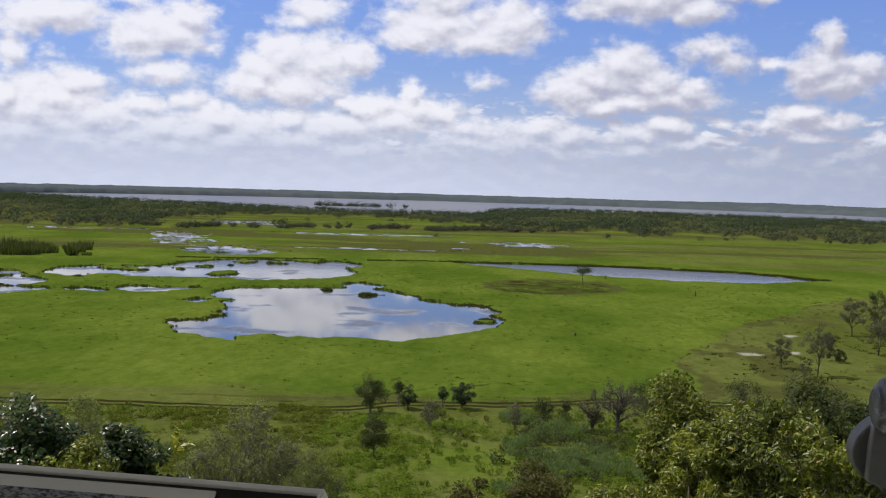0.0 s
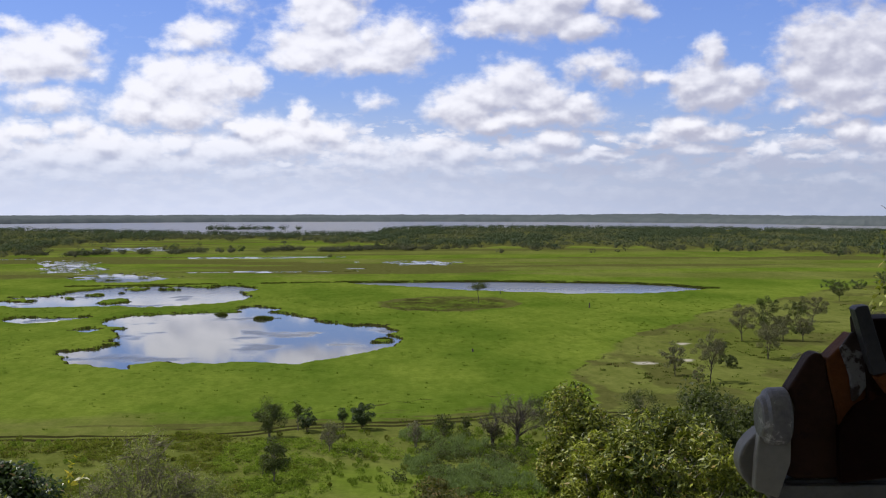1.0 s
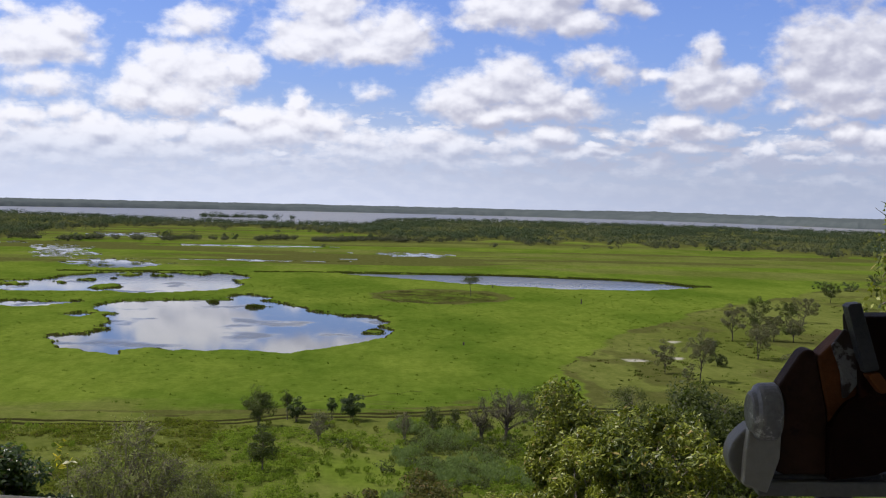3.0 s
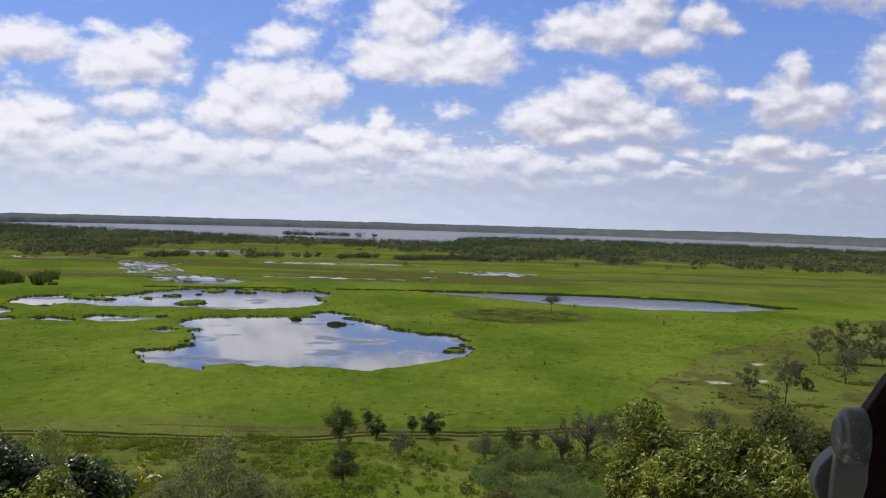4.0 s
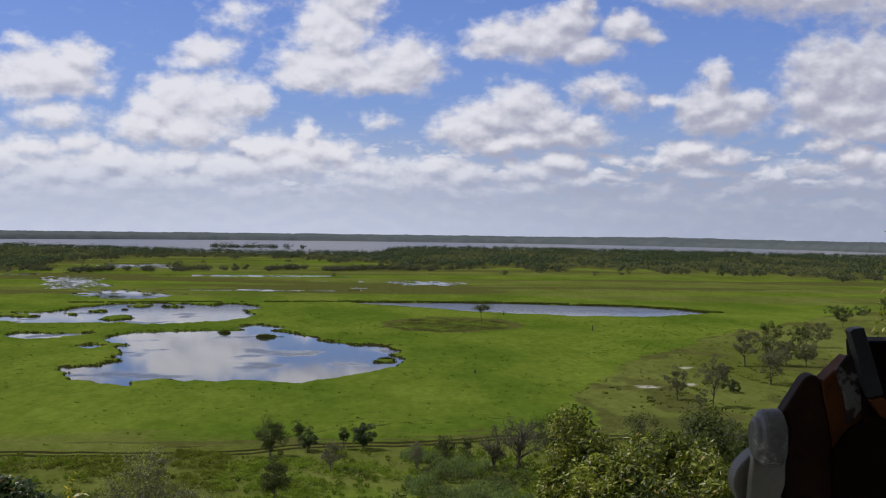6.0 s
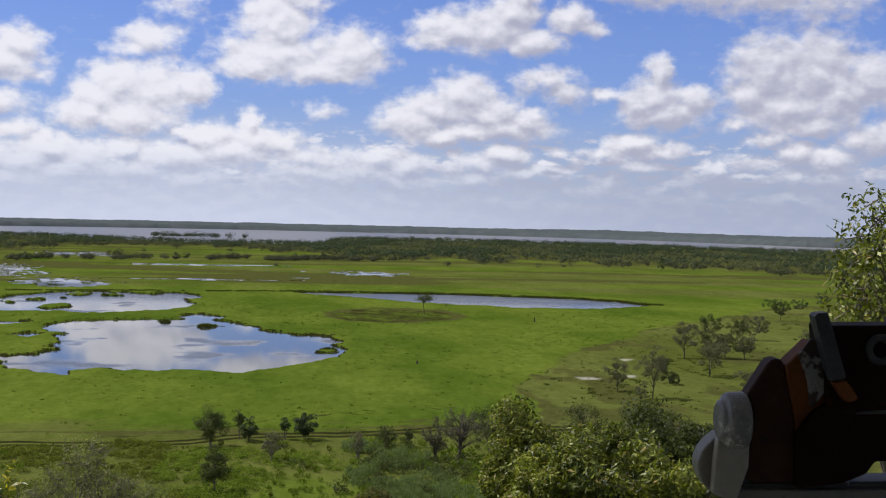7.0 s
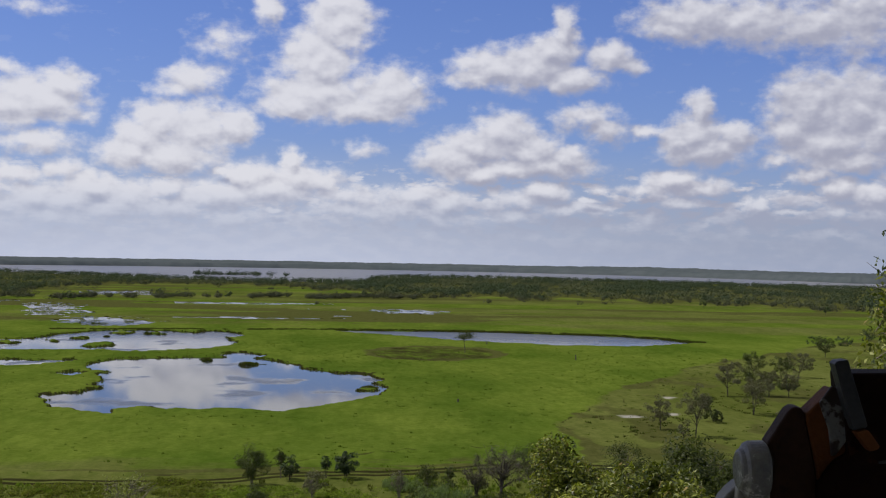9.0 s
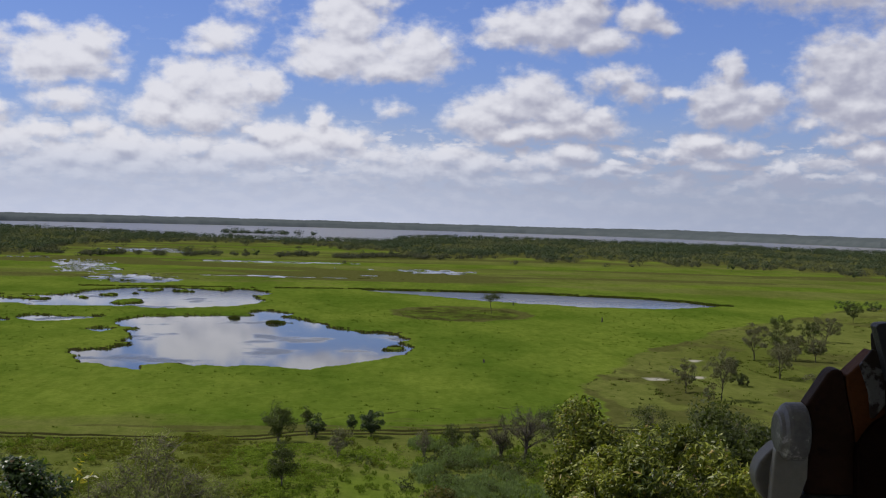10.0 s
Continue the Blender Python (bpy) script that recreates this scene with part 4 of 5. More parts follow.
hill_tree("hillside_shrub", "olive-brown shrub on the slope", 0.7, 44, 26.9, 2.6, LEAF_BRUSH, BARK, 508, leaves=9000, size=0.17, clumps=60, trunk=0.5, stems=4, tight=0.09)
hill_tree("hillside_shrub", "dark shrub with large sparkling glossy leaves", -18.7, 18, 34.10, 1.6, LEAF_GLOSSY, BARK_DARK, 509, leaves=17000, size=0.095, clumps=70, trunk=0.5, stems=4, tight=0.085, slim=0.45, toward=SPARKLE)
hill_tree("hillside_shrub", "broad dark shrub with large sparkling glossy leaves", -21.4, 18.4, 34.05, 1.9, LEAF_GLOSSY, BARK_DARK, 517, leaves=18000, size=0.095, clumps=70, trunk=0.5, stems=4, tight=0.085, slim=0.45, toward=SPARKLE)
hill_tree("hillside_shrub", "dark shrub with large sparkling glossy leaves", -14.75, 18, 33.62, 1.0, LEAF_GLOSSY, BARK_DARK, 510, leaves=12000, size=0.09, clumps=50, trunk=0.55, stems=4, tight=0.09, slim=0.45, toward=SPARKLE)
hill_tree("hillside_shrub", "low dark shrub with large sparkling glossy leaves", -12.7, 18, 33.12, 0.9, LEAF_GLOSSY, BARK_DARK, 518, leaves=9000, size=0.09, clumps=40, trunk=0.6, stems=4, tight=0.085, slim=0.45, toward=SPARKLE)
hill_tree("hillside_shrub", "green leafy shrub between glossy ones", -16.3, 17, 33.66, 1.1, LEAF_BRIGHT, BARK_DARK, 511, leaves=11000, size=0.085, clumps=50, trunk=0.5, stems=4, tight=0.09)
hill_tree("hillside_shrub", "grey twiggy half-bare shrub with tiny leaves", -8.95, 30, 32.00, 2.5, LEAF_TWIG, BARK_PALE, 512, leaves=4200, size=0.10, clumps=80, trunk=0.62, stems=7, tight=0.085, twigs=520, slim=0.3, stout=0.9)
hill_tree("hillside_shrub", "grey-olive shrub behind glossy ones", -16.4, 40, 30.15, 2.2, LEAF_TWIG, BARK_PALE, 513, leaves=10000, size=0.11, clumps=50, trunk=0.5, stems=4, tight=0.09, twigs=200)
hill_tree("hillside_shrub", "grey twiggy half-bare shrub with tiny leaves", -11.1, 26, 32.20, 1.7, LEAF_TWIG, BARK_PALE, 514, leaves=2600, size=0.09, clumps=46, trunk=0.62, stems=7, tight=0.085, twigs=300, slim=0.3, stout=0.9)
hill_tree("hillside_shrub", "grey-olive twiggy shrub on the slope", -6.20, 34, 30.26, 2.0, LEAF_TWIG, BARK_PALE, 516, leaves=9000, size=0.10, clumps=50, trunk=0.5, stems=5, tight=0.09, twigs=400, slim=0.3)
hill_tree("lookout_tree", "tall near tree with pale sunlit leaves", 26.36, 13, 37.60, 1.9, LEAF_BRIGHT, BARK, 515, leaves=11000, size=0.08, clumps=140, trunk=0.5, stems=3, tight=0.07, slim=0.4, twigs=200)


def leaf_sprig():
    """A pale dead leaf and a few yellow leaves on a thin stem among the shrubs."""
    root = new("leaf_sprig")
    root.location = (-4.15, 19.56, ground_at(-4.15, 19.56) - 0.1)
    top = 33.0 - root.location.z
    rng = np.random.default_rng(77)
    v, f = tube([(0.1, 0.2, 0), (0.05, 0.1, top * 0.5), (0, 0, top)], 0.02, 0.006, 5)
    part_np("stem", v, f, BARK_PALE, root)
    v, f = blades(rng, np.array([0, 0, top]) + rng.normal(size=(14, 3)) * [0.07, 0.05, 0.09] + [-0.07, 0, 0.08], 0.12, 0.04, face=np.tile([0.2, -0.6, 0.8], (14, 1)))
    part_np("yellow_leaves", v, f, LEAF_YELLOW, root, "bright yellow young leaves")
    v, f = blades(rng, np.array([[0.10, -0.02, top - 0.02], [0.0, -0.02, top - 0.03]]), 0.24, 0.06, face=np.array([[0.1, -0.5, 0.9], [0.0, -0.5, 0.9]]), jitter=0.1)
    part_np("pale_leaf", v, f, LEAF_PALE, root, "pale dry leaf")
    tagged(root, "yellow young leaves and a pale dry leaf on a thin stem", "plant")


def marsh_stump(x, y, height, seed):
    """A short weathered stump standing in the marsh."""
    root = new("marsh_stump")
    root.location = (x, y, ground_at(x, y) - 0.1)
    rng = np.random.default_rng(seed)
    v, f = tube([(0, 0, 0), (0.05, 0, height * 0.5), (rng.uniform(-0.1, 0.1), 0, height)], 0.28, 0.16, 7)
    part_np("trunk", v, f, BARK_DARK, root)
    v, f = tube([(0, 0, height * 0.6), (0.3, 0.1, height * 0.8)], 0.1, 0.05, 5)
    part_np("limb", v, f, BARK_DARK, root)
    tagged(root, "short dark weathered stump standing in marsh grass", "stump", "marsh stumps")


def sedge_clump(x, y, radius, height, seed):
    """A dark clump of sedge standing in open water."""
    rng = np.random.default_rng(seed)
    root = new("sedge_clump")
    root.location = (x, y, -0.1)
    a, q = rng.uniform(0, 6.28, 260), np.sqrt(rng.uniform(0, 1, 260))
    px, py = radius * 1.35 * q * np.cos(a), radius * q * np.sin(a)
    v, f = tufts(rng, px, py, height * (1 - 0.55 * q), 0.09, 14, 0.35, 0 * px)
    part_np("blades", v, f, LEAF_BANK, root)
    v, f = tube([(0, 0, -0.5), (0, 0, 0.25), (0, 0, 0.4)], radius * 1.1, radius * 0.6, 12)
    part_np("root_mound", v, f, BARK_DARK, root, "dark muddy root mound")
    tagged(root, "dark rounded clump of sedge standing in still water", "sedge", "sedge clumps")


for i, (x, y, radius, hgt) in enumerate([(-47, 456, 1.2, 1.2), (-32, 440, 1.9, 1.5), (8, 367, 1.7, 1.0), (-112, 567, 2.0, 1.2), (-68, 627, 1.6, 1.2), (-144, 482, 2.2, 1.3), (-104, 580, 0.9, 0.9)]):
    sedge_clump(x, y, radius, hgt, 640 + i)
leaf_sprig()
for i, (x, y, hgt) in enumerate([(87, 475, 2.0), (63, 559, 1.5), (30, 330, 0.9), (-92, 505, 1.1)]):
    marsh_stump(x, y, hgt, 600 + i)

# ---- grass, reeds and sedge ----


def mounds(name, label, rng, x, y, height, leaf, per, size, jitter=0.8, skyward=0.7, upright=False, wide=0.62):
    return tagged(woodland(name, label, rng, x, y, height, leaf, per, size, jitter=jitter, skyward=skyward, upright=upright, wide=wide), category="undergrowth")


def build_grass():
    rng = np.random.default_rng(5)
    # tufts over the marsh
    x, y = fan(rng, 5200, -28, 25, 205, 560)
    z, lush, dry, mud, shore, _ = plain(x, y)
    keep = (rough_noise(x / 30, y / 60, 95) + rng.uniform(-0.8, 0.5, len(x)) > 0.0) & (shore > 2)
    v, f = tufts(rng, x[keep], y[keep], 0.30, 0.10, 12, 0.6, z[keep])
    stuff("marsh_tufts", v, f, LEAF_SEDGE, "low dark tufts dotted over the marsh grass", "grass")
    # sedge along the banks
    x, y = fan(rng, 420000, -25, 23, 295, 720)
    z, lush, dry, mud, shore, _ = plain(x, y)
    nearer = plain(x - 4 * x / np.hypot(x, y), y - 4 * y / np.hypot(x, y))[4]
    keep = (shore > -0.5) & (shore < 0.3) & (y < 690) & (nearer < shore - 1.0)
    v, f = tufts(rng, x[keep], y[keep], 0.38 + 0.4 * step(480, 640, y[keep]), 0.14, 8, 0.6, np.maximum(z[keep], 0))
    stuff("bank_sedge", v, f, LEAF_BANK, "dark sedge fringe along the ponds' banks", "grass")
    # low dark bank behind the ponds
    az = rng.uniform(-12.5, 16, 5200)
    r = dark_bank(az) + rng.normal(size=len(az)) * 2.0
    keep = rough_noise(az / 0.5, az * 0 + 2, 195) > -0.55
    x, y = (r * np.sin(np.radians(az)))[keep], (r * np.cos(np.radians(az)))[keep]
    v, f = tufts(rng, x, y, 0.45, 0.16, 9, 0.8, np.maximum(plain(x, y)[0], 0))
    stuff("bank_reeds", v, f, LEAF_BANK, "dark line of rank reeds on a low bank", "reeds")
    # grass standing in the far shallows
    x, y = fan(rng, 60000, -21, 6, 670, 1320)
    z, lush, dry, mud, shore, _ = plain(x, y)
    keep = (shore < 0.2) & (rough_noise(x / 9, y / 40, 207) > -0.1)
    v, f = tufts(rng, x[keep], y[keep], 0.42, 0.2, 5, 1.2, np.maximum(z[keep], 0))
    stuff("shallows_grass", v, f, LEAF_SHALLOWS, "thin olive grass standing in far shallow water", "grass")
    # rough sedge lines on the drier ground
    x, y = fan(rng, 60000, 7, 24, 255, 520)
    n = np.abs(rough_noise(x / 22, y / 55, 98))
    keep = (n < 0.03) & (rng.uniform(size=len(x)) < 0.35) & (rough_noise(x / 40, y / 80, 99) > -0.25) & (x > dry_side(y) + 4)
    v, f = tufts(rng, x[keep], y[keep], 0.4, 0.12, 9, 0.6)
    stuff("rough_sedge", v, f, LEAF_BANK, "broken lines of dark sedge on rough grass", "grass")
    # undergrowth at the hill's foot
    x, y = fan(rng, 7200, -21, 24, 128, 214)
    n = rough_noise(x / 9, y / 14, 96)
    meadow = np.exp(-(((x - 2) / 15) ** 2 + ((y - 172) / 14) ** 2))
    keep = n + rng.uniform(-0.4, 0.4, len(x)) - 1.0 * meadow - 0.5 * step(196, 212, y) > 0.0
    left = keep & (x < -15 + 6 * lattice(x / 9, y / 9, 12))
    keep = keep & ~left
    mounds("undergrowth", "soft green herbs and tall grass at the hill's foot", rng, x[keep], y[keep], 0.7, LEAF_HERB, 46, 0.29, 0.5, 1.1, wide=1.7)
    mounds("rank_undergrowth", "olive herbs and rank grass at the hill's foot", rng, x[left], y[left], 0.6, LEAF_RANK, 46, 0.29, 0.5, 1.1, wide=1.8)
    x, y = fan(rng, 2600, -26, 24, 128, 212)
    keep = rough_noise(x / 12, y / 16, 197) > 0.0
    mounds("tall_grass", "tall upright green grass among the herbs", rng, x[keep], y[keep], 0.9, LEAF_HERB, 60, 0.26, upright=True)
    x, y = fan(rng, 150, -26, 24, 135, 214)
    keep = rough_noise(x / 20, y / 20, 196) > -0.1
    mounds("low_shrubs", "scattered small dark shrubs in the herbs", rng, x[keep], y[keep], 1.1, LEAF_RANK, 90, 0.26, upright=True)
    x, y = fan(rng, 5500, -3, 11, 150, 208)
    keep = rough_noise(x / 8, y / 14, 97) + 1.0 * np.exp(-(((x - 14) / 13) ** 2 + ((y - 182) / 22) ** 2)) + rng.uniform(-0.5, 0.5, len(x)) > 1.0
    mounds("reed_bed", "bluish-green reeds and herbs in a loose bed", rng, x[keep], y[keep], 1.25, LEAF_REED, 70, 0.30, upright=True)
    x, y = fan(rng, 900, -3, 11, 150, 208)
    keep = rough_noise(x / 5, y / 9, 297) + 0.9 * np.exp(-(((x - 14) / 13) ** 2 + ((y - 182) / 22) ** 2)) > 0.95
    mounds("reed_bed_herbs", "dark green herbs standing in the reeds", rng, x[keep], y[keep], 1.35, LEAF_OLIVE, 80, 0.24)
    # reed thicket beyond the ponds
    x, y = fan(rng, 150, -22.5, -16.2, 640, 705)
    az = np.degrees(np.arctan2(x, y))
    keep = np.abs(az + 17.36) > 0.3
    x, y = x[keep], y[keep]
    v, f = tufts(rng, x, y, 4.4 + 1.6 * rough_noise(x / 9, y / 60, 131), 0.3, 60, 2.2)
    stuff("reed_thicket", v, f, LEAF_OLIVE, "tall dark green reed thicket beyond the ponds", "reeds")


build_grass()

# ---- the lookout: added shelter, telescope, sign ----
CONCRETE = plain_material("worn_concrete", (0.27, 0.25, 0.215), (0.36, 0.335, 0.29), 5.0, 0.9, bump=0.4)
# boards of the unseen shelter, pale to bounce light onto the sign
TIMBER = plain_material("pale_bounce_boards", (0.58, 0.54, 0.47), (0.70, 0.66, 0.58), 6.0, 0.8, bump=0.5)
PAINT_PALE = plain_material("pale_grey_paint", (0.165, 0.155, 0.120), (0.225, 0.212, 0.168), 30.0, 0.5, worn=(0.30, 0.30, 0.29), worn_from=0.7)
# the lobe's shadow is put into this darker grey
PAINT_LOBE = plain_material("shadow_darkened_grey_paint", (0.080, 0.076, 0.060), (0.130, 0.124, 0.100), 22.0, 0.6, worn=(0.10, 0.10, 0.09), worn_from=0.68)
# grey dimmed in colour for the shade on cross bar and pedestal
PAINT_SHADED = plain_material("shaded_grey_paint", (0.070, 0.068, 0.056), (0.11, 0.107, 0.090), 40.0, 0.6)
PAINT_BOSS = plain_material("scuffed_cast_metal", (0.045, 0.044, 0.042), (0.15, 0.146, 0.132), 38.0, 0.5, worn=(0.34, 0.335, 0.31), worn_from=0.58)
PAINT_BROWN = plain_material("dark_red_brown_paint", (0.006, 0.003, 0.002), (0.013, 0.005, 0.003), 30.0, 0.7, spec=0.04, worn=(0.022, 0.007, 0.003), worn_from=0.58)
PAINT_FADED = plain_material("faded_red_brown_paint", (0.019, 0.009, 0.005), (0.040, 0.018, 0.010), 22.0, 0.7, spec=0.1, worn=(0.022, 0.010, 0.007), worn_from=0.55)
METAL_CHIPPED = plain_material("chipped_pale_patch_on_brown", (0.026, 0.016, 0.012), (0.040, 0.030, 0.026), 30.0, 0.6, spec=0.15, worn=(0.15, 0.15, 0.145), worn_from=0.45)
METAL_DARK = plain_material("dark_blue_grey_metal", (0.014, 0.015, 0.016), (0.030, 0.031, 0.032), 45.0, 0.55, spec=0.25, worn=(0.10, 0.10, 0.10), worn_from=0.68)
PAINT_RUST = plain_material("faded_orange_brown_paint", (0.062, 0.021, 0.006), (0.105, 0.036, 0.009), 35.0, 0.7, spec=0.1, worn=(0.10, 0.04, 0.02), worn_from=0.62)
PAINT_BLACK = plain_material("black_paint", (0.008, 0.008, 0.009), (0.02, 0.02, 0.02), 30.0, 0.5)
METAL_SLATE = plain_material("blue_grey_bare_metal", (0.030, 0.031, 0.030), (0.060, 0.061, 0.058), 45.0, 0.6, 0.0, spec=0.2, worn=(0.26, 0.26, 0.26), worn_from=0.62)
ALUMINIUM = plain_material("dull_aluminium", (0.74, 0.69, 0.57), (0.82, 0.77, 0.64), 30.0, 0.5, 0.0, bump=0.15)
PRINT_GREY = plain_material("grey_printed_sheet", (0.72, 0.67, 0.56), (0.78, 0.73, 0.61), 10.0, 0.35, bump=0.05)
PRINT_WHITE = plain_material("white_printed_sheet", (0.7, 0.7, 0.68), (0.78, 0.78, 0.76), 10.0, 0.35, bump=0.05)


def print_material():
    """A printed black and grey sketch of a shoreline."""
    m, N = material("printed_sketch")
    pos = N.add("ShaderNodeTexCoord").outputs["Object"]
    n = N.noise(N.vec("MULTIPLY", pos, (1.0, 1.0, 2.5)), 60.0, 6.0, 0.7)
    finish(N, N.mix(N.ramp(n, 0.42, 0.56), (0.03, 0.03, 0.03), (0.30, 0.30, 0.30)), 0.35)
    return m


SKETCH = print_material()


def box(x0, x1, y0, y1, z0, z1, bevel=0.0):
    bm = bmesh.new()
    bmesh.ops.create_cube(bm, size=1)
    for v in bm.verts:
        v.co = Vector(((x0, x1)[v.co.x > 0], (y0, y1)[v.co.y > 0], (z0, z1)[v.co.z > 0]))
    if bevel:
        bmesh.ops.bevel(bm, geom=bm.edges[:], offset=bevel, segments=2, affect="EDGES", profile=0.6)
    return bm


def slab(points, y0, y1, bevel=0.004, segments=3):
    """A plate with the outline points (x, z), from depth y0 to y1, its edges rounded."""
    bm = bmesh.new()
    face = bm.faces.new([bm.verts.new((x, y0, z)) for x, z in points])
    ext = bmesh.ops.extrude_face_region(bm, geom=[face])
    for v in ext["geom"]:
        if isinstance(v, bmesh.types.BMVert):
            v.co.y = y1
    bmesh.ops.recalc_face_normals(bm, faces=bm.faces[:])
    bmesh.ops.bevel(bm, geom=bm.edges[:], offset=bevel, segments=segments, affect="EDGES", profile=0.6, clamp_overlap=True)
    return bm


def lathe(profile, sides=32):
    """A turned body about the z axis from (height, radius) pairs."""
    bm = bmesh.new()
    rings = [[bm.verts.new((r * math.cos(2 * math.pi * i / sides), r * math.sin(2 * math.pi * i / sides), h)) for i in range(sides)] for h, r in profile]
    for a, b in zip(rings, rings[1:]):
        for i in range(sides):
            bm.faces.new((a[i], a[(i + 1) % sides], b[(i + 1) % sides], b[i]))
    bm.faces.new(rings[0][::-1])
    bm.faces.new(rings[-1])
    return bm


def ring(big, small, sides=28, around=10):
    bm = bmesh.new()
    rows = [[bm.verts.new(((big + small * math.cos(b)) * math.cos(a), small * math.sin(b), (big + small * math.cos(b)) * math.sin(a)))
             for b in (2 * math.pi * j / around for j in range(around))] for a in (2 * math.pi * i / sides for i in range(sides))]
    for i in range(sides):
        for j in range(around):
            bm.faces.new((rows[i][j], rows[i][(j + 1) % around], rows[(i + 1) % sides][(j + 1) % around], rows[(i + 1) % sides][j]))
    bmesh.ops.recalc_face_normals(bm, faces=bm.faces[:])
    return bm


FLOOR = EYE - 1.55


# shelter added out of view to keep the sun off telescope and sign
def build_unseen_shelter():
    root = new("unseen_shelter")
    part("floor_slab", box(-5.2, 3.2, -2.6, 2.5, FLOOR - 0.3, FLOOR, 0.01), CONCRETE, root, "dark grey concrete slab")
    part("back_wall", box(-5.2, 3.2, -2.75, -2.604, FLOOR - 0.3, EYE + 2.196, 0.01), TIMBER, root, "added unseen back wall of pale timber, bounces light")
    part("roof", box(-5.6, 3.5, -2.9, 2.6, EYE + 2.2, EYE + 2.3, 0.01), TIMBER, root, "added unseen roof of pale timber, for shade")
    for x in (-5.0, 3.0):
        for y in (-2.45, 2.4):
            part("post", box(x - 0.06, x + 0.06, y - 0.06, y + 0.06, FLOOR, EYE + 2.2, 0.008), TIMBER, root)
    tagged(root, "added unseen shelter over a concrete floor, shades telescope and sign", "shelter", kind="structure")


def build_telescope():
    root = new("coin_telescope")
    root.matrix_basis = pose(0.6207, 1.9, EYE - 0.2664, 0, -1.4, -6.5)
    K = 0.86  # millimetres for one unit of the outlines

    def out(*pts):
        return [((x - 295) * K / 1000, -(y - 680) * K / 1000) for x, y in pts]

    part("fork_arm", slab(out((282, 750), (338, 748), (336, 800), (314, 862), (272, 846), (276, 790)), -0.025, 0.02, 0.004), PAINT_PALE, root, "pale grey painted fork arm")
    part("fork_lobe", slab(out((288, 746), (272, 760), (259, 775), (252, 792), (251, 808), (256, 826), (268, 844), (285, 858), (312, 862), (318, 752)), -0.004, 0.05, 0.010, 4), PAINT_LOBE, root, "rounded lobe, its grey darkened for shadow")
    boss = lathe([(0, 0.026), (0.002, 0.030), (0.007, 0.033), (0.011, 0.040), (0.016, 0.0425), (0.038, 0.043), (0.042, 0.039)], 36)
    (bx, bz), = out((289, 716))
    part("pivot_cap", boss, PAINT_BOSS, root, "scuffed cast metal pivot cap", Matrix.Translation((bx - 0.009, -0.035, bz)) @ pose(0, 0, 0, 0, 90, 4))
    part("cross_bar", slab(out((300, 842), (700, 842), (700, 868), (300, 868)), -0.02, 0.05, 0.004), PAINT_SHADED, root, "grey cross bar, darkened for shade")
    part("bar_rib", slab(out((330, 834), (690, 830), (690, 856), (330, 858)), 0.0, 0.07, 0.004), METAL_SLATE, root)
    (px, pz), = out((442, 868))
    part("pedestal", lathe([(FLOOR - (EYE - 0.2664) - 0.01, 0.12), (FLOOR - (EYE - 0.2664) + 0.02, 0.12), (FLOOR - (EYE - 0.2664) + 0.03, 0.032), (pz, 0.028)], 28), PAINT_SHADED, root, "", Matrix.Translation((px, 0.02, 0)), True)
    part("fork_arm", slab(out((660, 720), (705, 720), (705, 862), (660, 862)), -0.02, 0.05, 0.006), PAINT_PALE, root)
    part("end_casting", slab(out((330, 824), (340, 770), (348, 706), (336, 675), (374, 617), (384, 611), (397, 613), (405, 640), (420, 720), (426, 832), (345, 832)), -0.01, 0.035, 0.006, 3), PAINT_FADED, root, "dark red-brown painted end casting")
    part("shoulder", slab(out((404, 640), (404, 622), (450, 578), (470, 600), (500, 660), (505, 750), (424, 750), (414, 690)), -0.014, 0.040, 0.004, 3), PAINT_RUST, root, "faded orange-brown painted shoulder")
    part("worn_flange", slab(out((424, 603), (446, 574), (474, 590), (482, 655), (452, 694), (444, 696), (440, 650)), -0.019, -0.012, 0.003), METAL_CHIPPED, root, "scraped bare blue-grey flange")
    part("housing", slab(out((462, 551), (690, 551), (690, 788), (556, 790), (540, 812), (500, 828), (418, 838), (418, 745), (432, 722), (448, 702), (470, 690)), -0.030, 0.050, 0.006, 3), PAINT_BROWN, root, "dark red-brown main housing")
    visor = part("visor", slab(out((441, 533), (446, 528), (464, 526), (496, 638), (493, 642), (471, 646)), -0.052, -0.018, 0.004), METAL_DARK, root, "blue-grey upright visor plate")
    part("visor_tab", slab(out((473, 649), (494, 644), (514, 672), (510, 678), (496, 681)), -0.060, -0.030, 0.003), PAINT_RUST, visor, "orange-brown tab")
    (kx, kz), = out((562, 593))
    knob = part("eyepiece_ring", ring(0.018, 0.006), METAL_DARK, root, "grey metal ring", Matrix.Translation((kx, -0.034, kz)), True)
    part("eyepiece", lathe([(0, 0.016), (0.012, 0.015)], 24), PAINT_BLACK, knob, "", pose(0, 0.02, 0, 90, 0, 0), True)
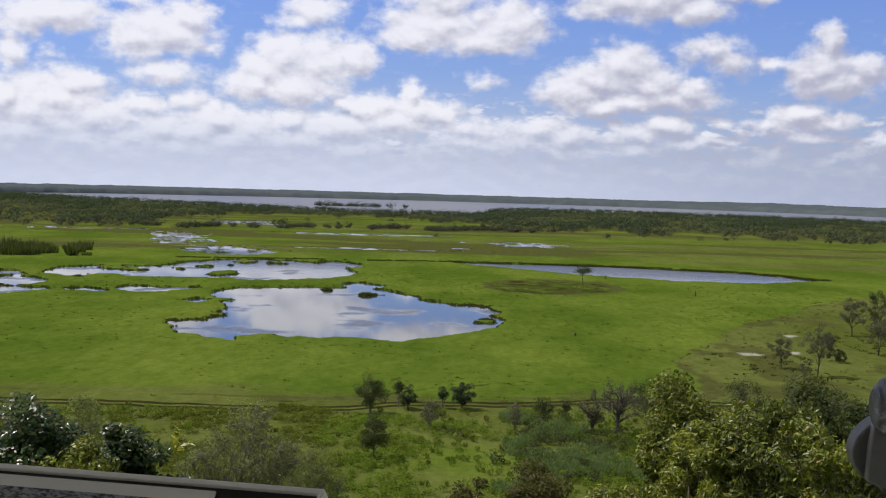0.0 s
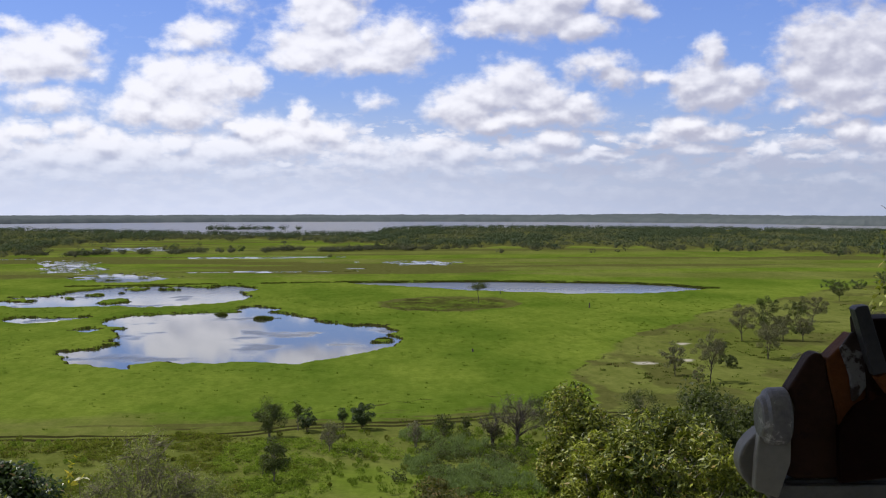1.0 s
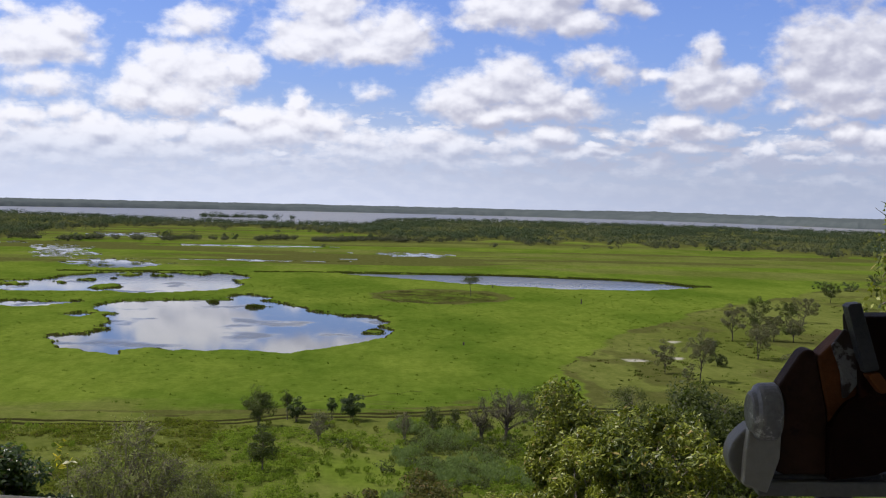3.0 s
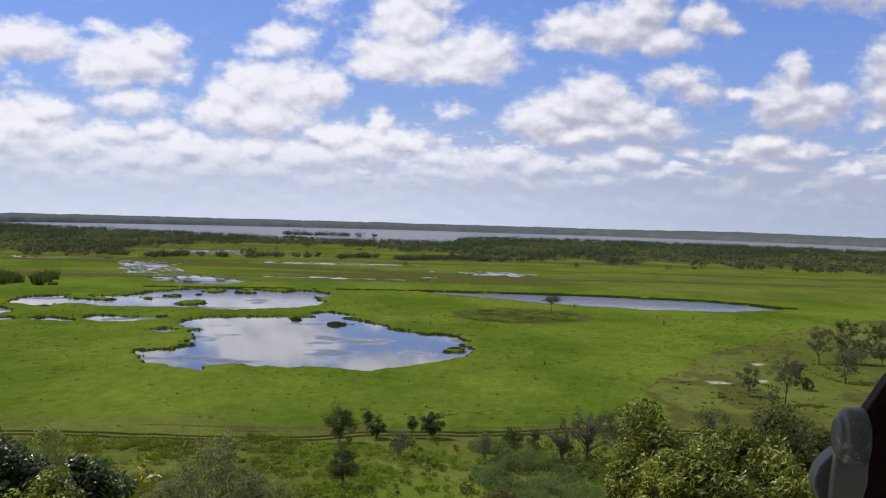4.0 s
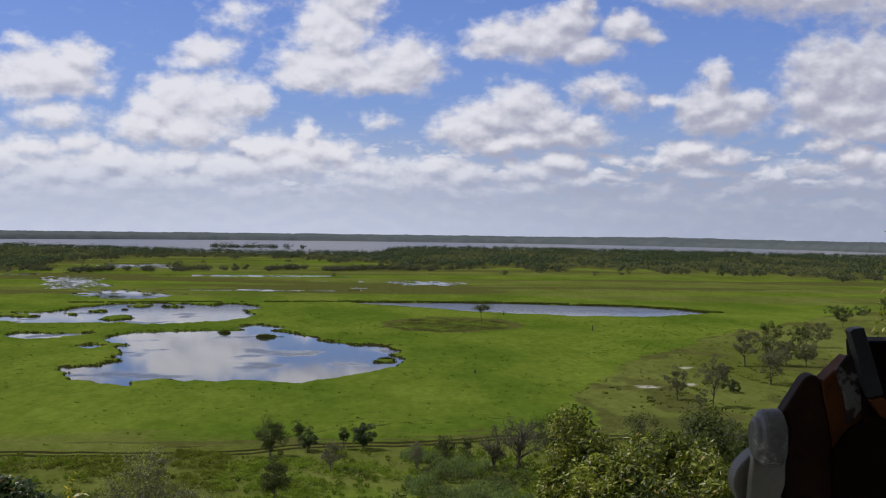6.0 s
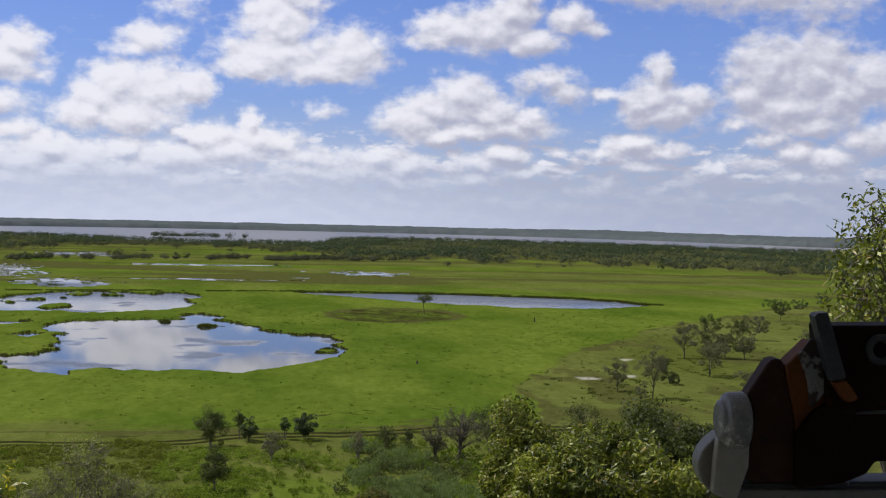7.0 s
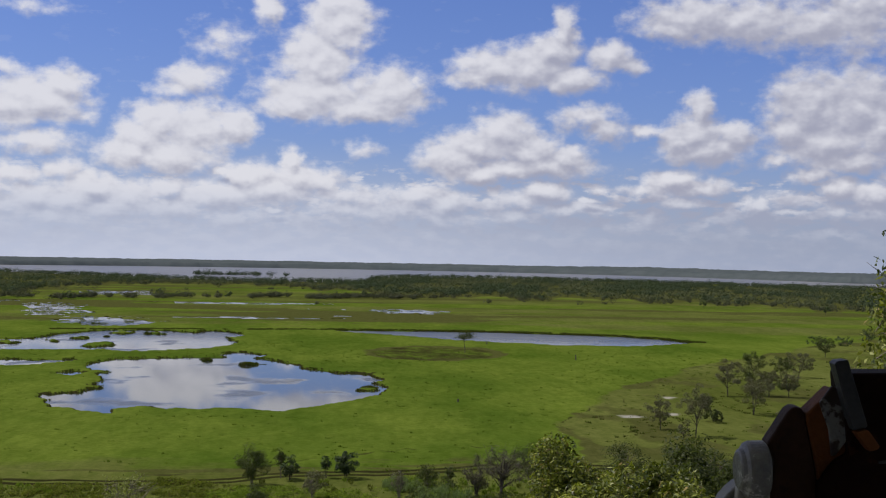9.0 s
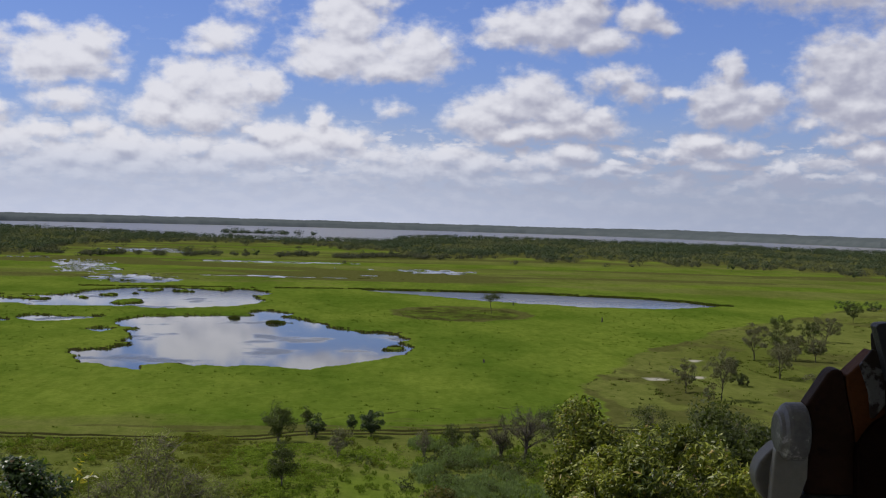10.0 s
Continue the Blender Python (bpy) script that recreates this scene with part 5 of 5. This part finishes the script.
    part("seam", slab(out((520, 702), (560, 699), (690, 699), (690, 705), (520, 706)), -0.034, -0.026, 0.0015), PAINT_BLACK, root)
    tagged(root, "brown and grey coin telescope on a pedestal, worn paint", "telescope")


def build_sign():
    root = new("information_sign")
    root.matrix_basis = pose(-0.190, 1.85, EYE - 0.441, 0, 0, -11.2)
    # the board slopes down towards the reader; x runs from its far end to the near corner at 0
    tilt = pose(0, 0, 0, -42, 0, 0)
    W, H = 1.2, 0.75

    def lay(name, x0, x1, h0, h1, y0, y1, mat, parent, label="", bevel=0.001):
        return part(name, box(x0, x1, y0, y1, -h1, -h0, bevel), mat, parent, label, tilt if parent is root else None)

    board = lay("board", -W + 0.004, -0.004, 0.004, H - 0.004, 0.006, 0.022, PAINT_BLACK, root, "black sign board")
    lay("frame_top", -W, 0, 0, 0.009, -0.002, 0.028, ALUMINIUM, root, "dull aluminium frame edge", 0.002)
    lay("frame_side", -0.009, 0, 0.009, H, -0.002, 0.028, ALUMINIUM, root, "", 0.002)
    lay("frame_side", -W, -W + 0.009, 0.009, H, -0.002, 0.028, ALUMINIUM, root, "", 0.002)
    lay("frame_bottom", -W + 0.009, -0.009, H - 0.009, H, -0.002, 0.028, ALUMINIUM, root, "", 0.002)
    lay("print", -W + 0.02, -0.165, 0.016, H - 0.02, 0.002, 0.006, PRINT_GREY, board, "grey printed panorama", 0)
    lay("sketch", -W + 0.02, -0.168, 0.036, 0.060, 0.0005, 0.002, SKETCH, board, "printed dark shoreline", 0)
    for i in range(6):
        lay("text_bar", -0.135, -0.135 + 0.1 * (0.55, 0.95, 0.9, 1.0, 0.85, 0.4)[i], 0.036 + i * 0.022, 0.044 + i * 0.022, 0.003, 0.006, PRINT_WHITE, board, "", 0)
    for x in (-W + 0.2, -0.2):
        part("leg", box(x - 0.03, x + 0.03, 0.05, 0.11, FLOOR - (EYE - 0.441), -0.09, 0.004), ALUMINIUM, root)
    tagged(root, "sloping information sign in a dull aluminium frame", "sign")


build_unseen_shelter()
build_telescope()
build_sign()
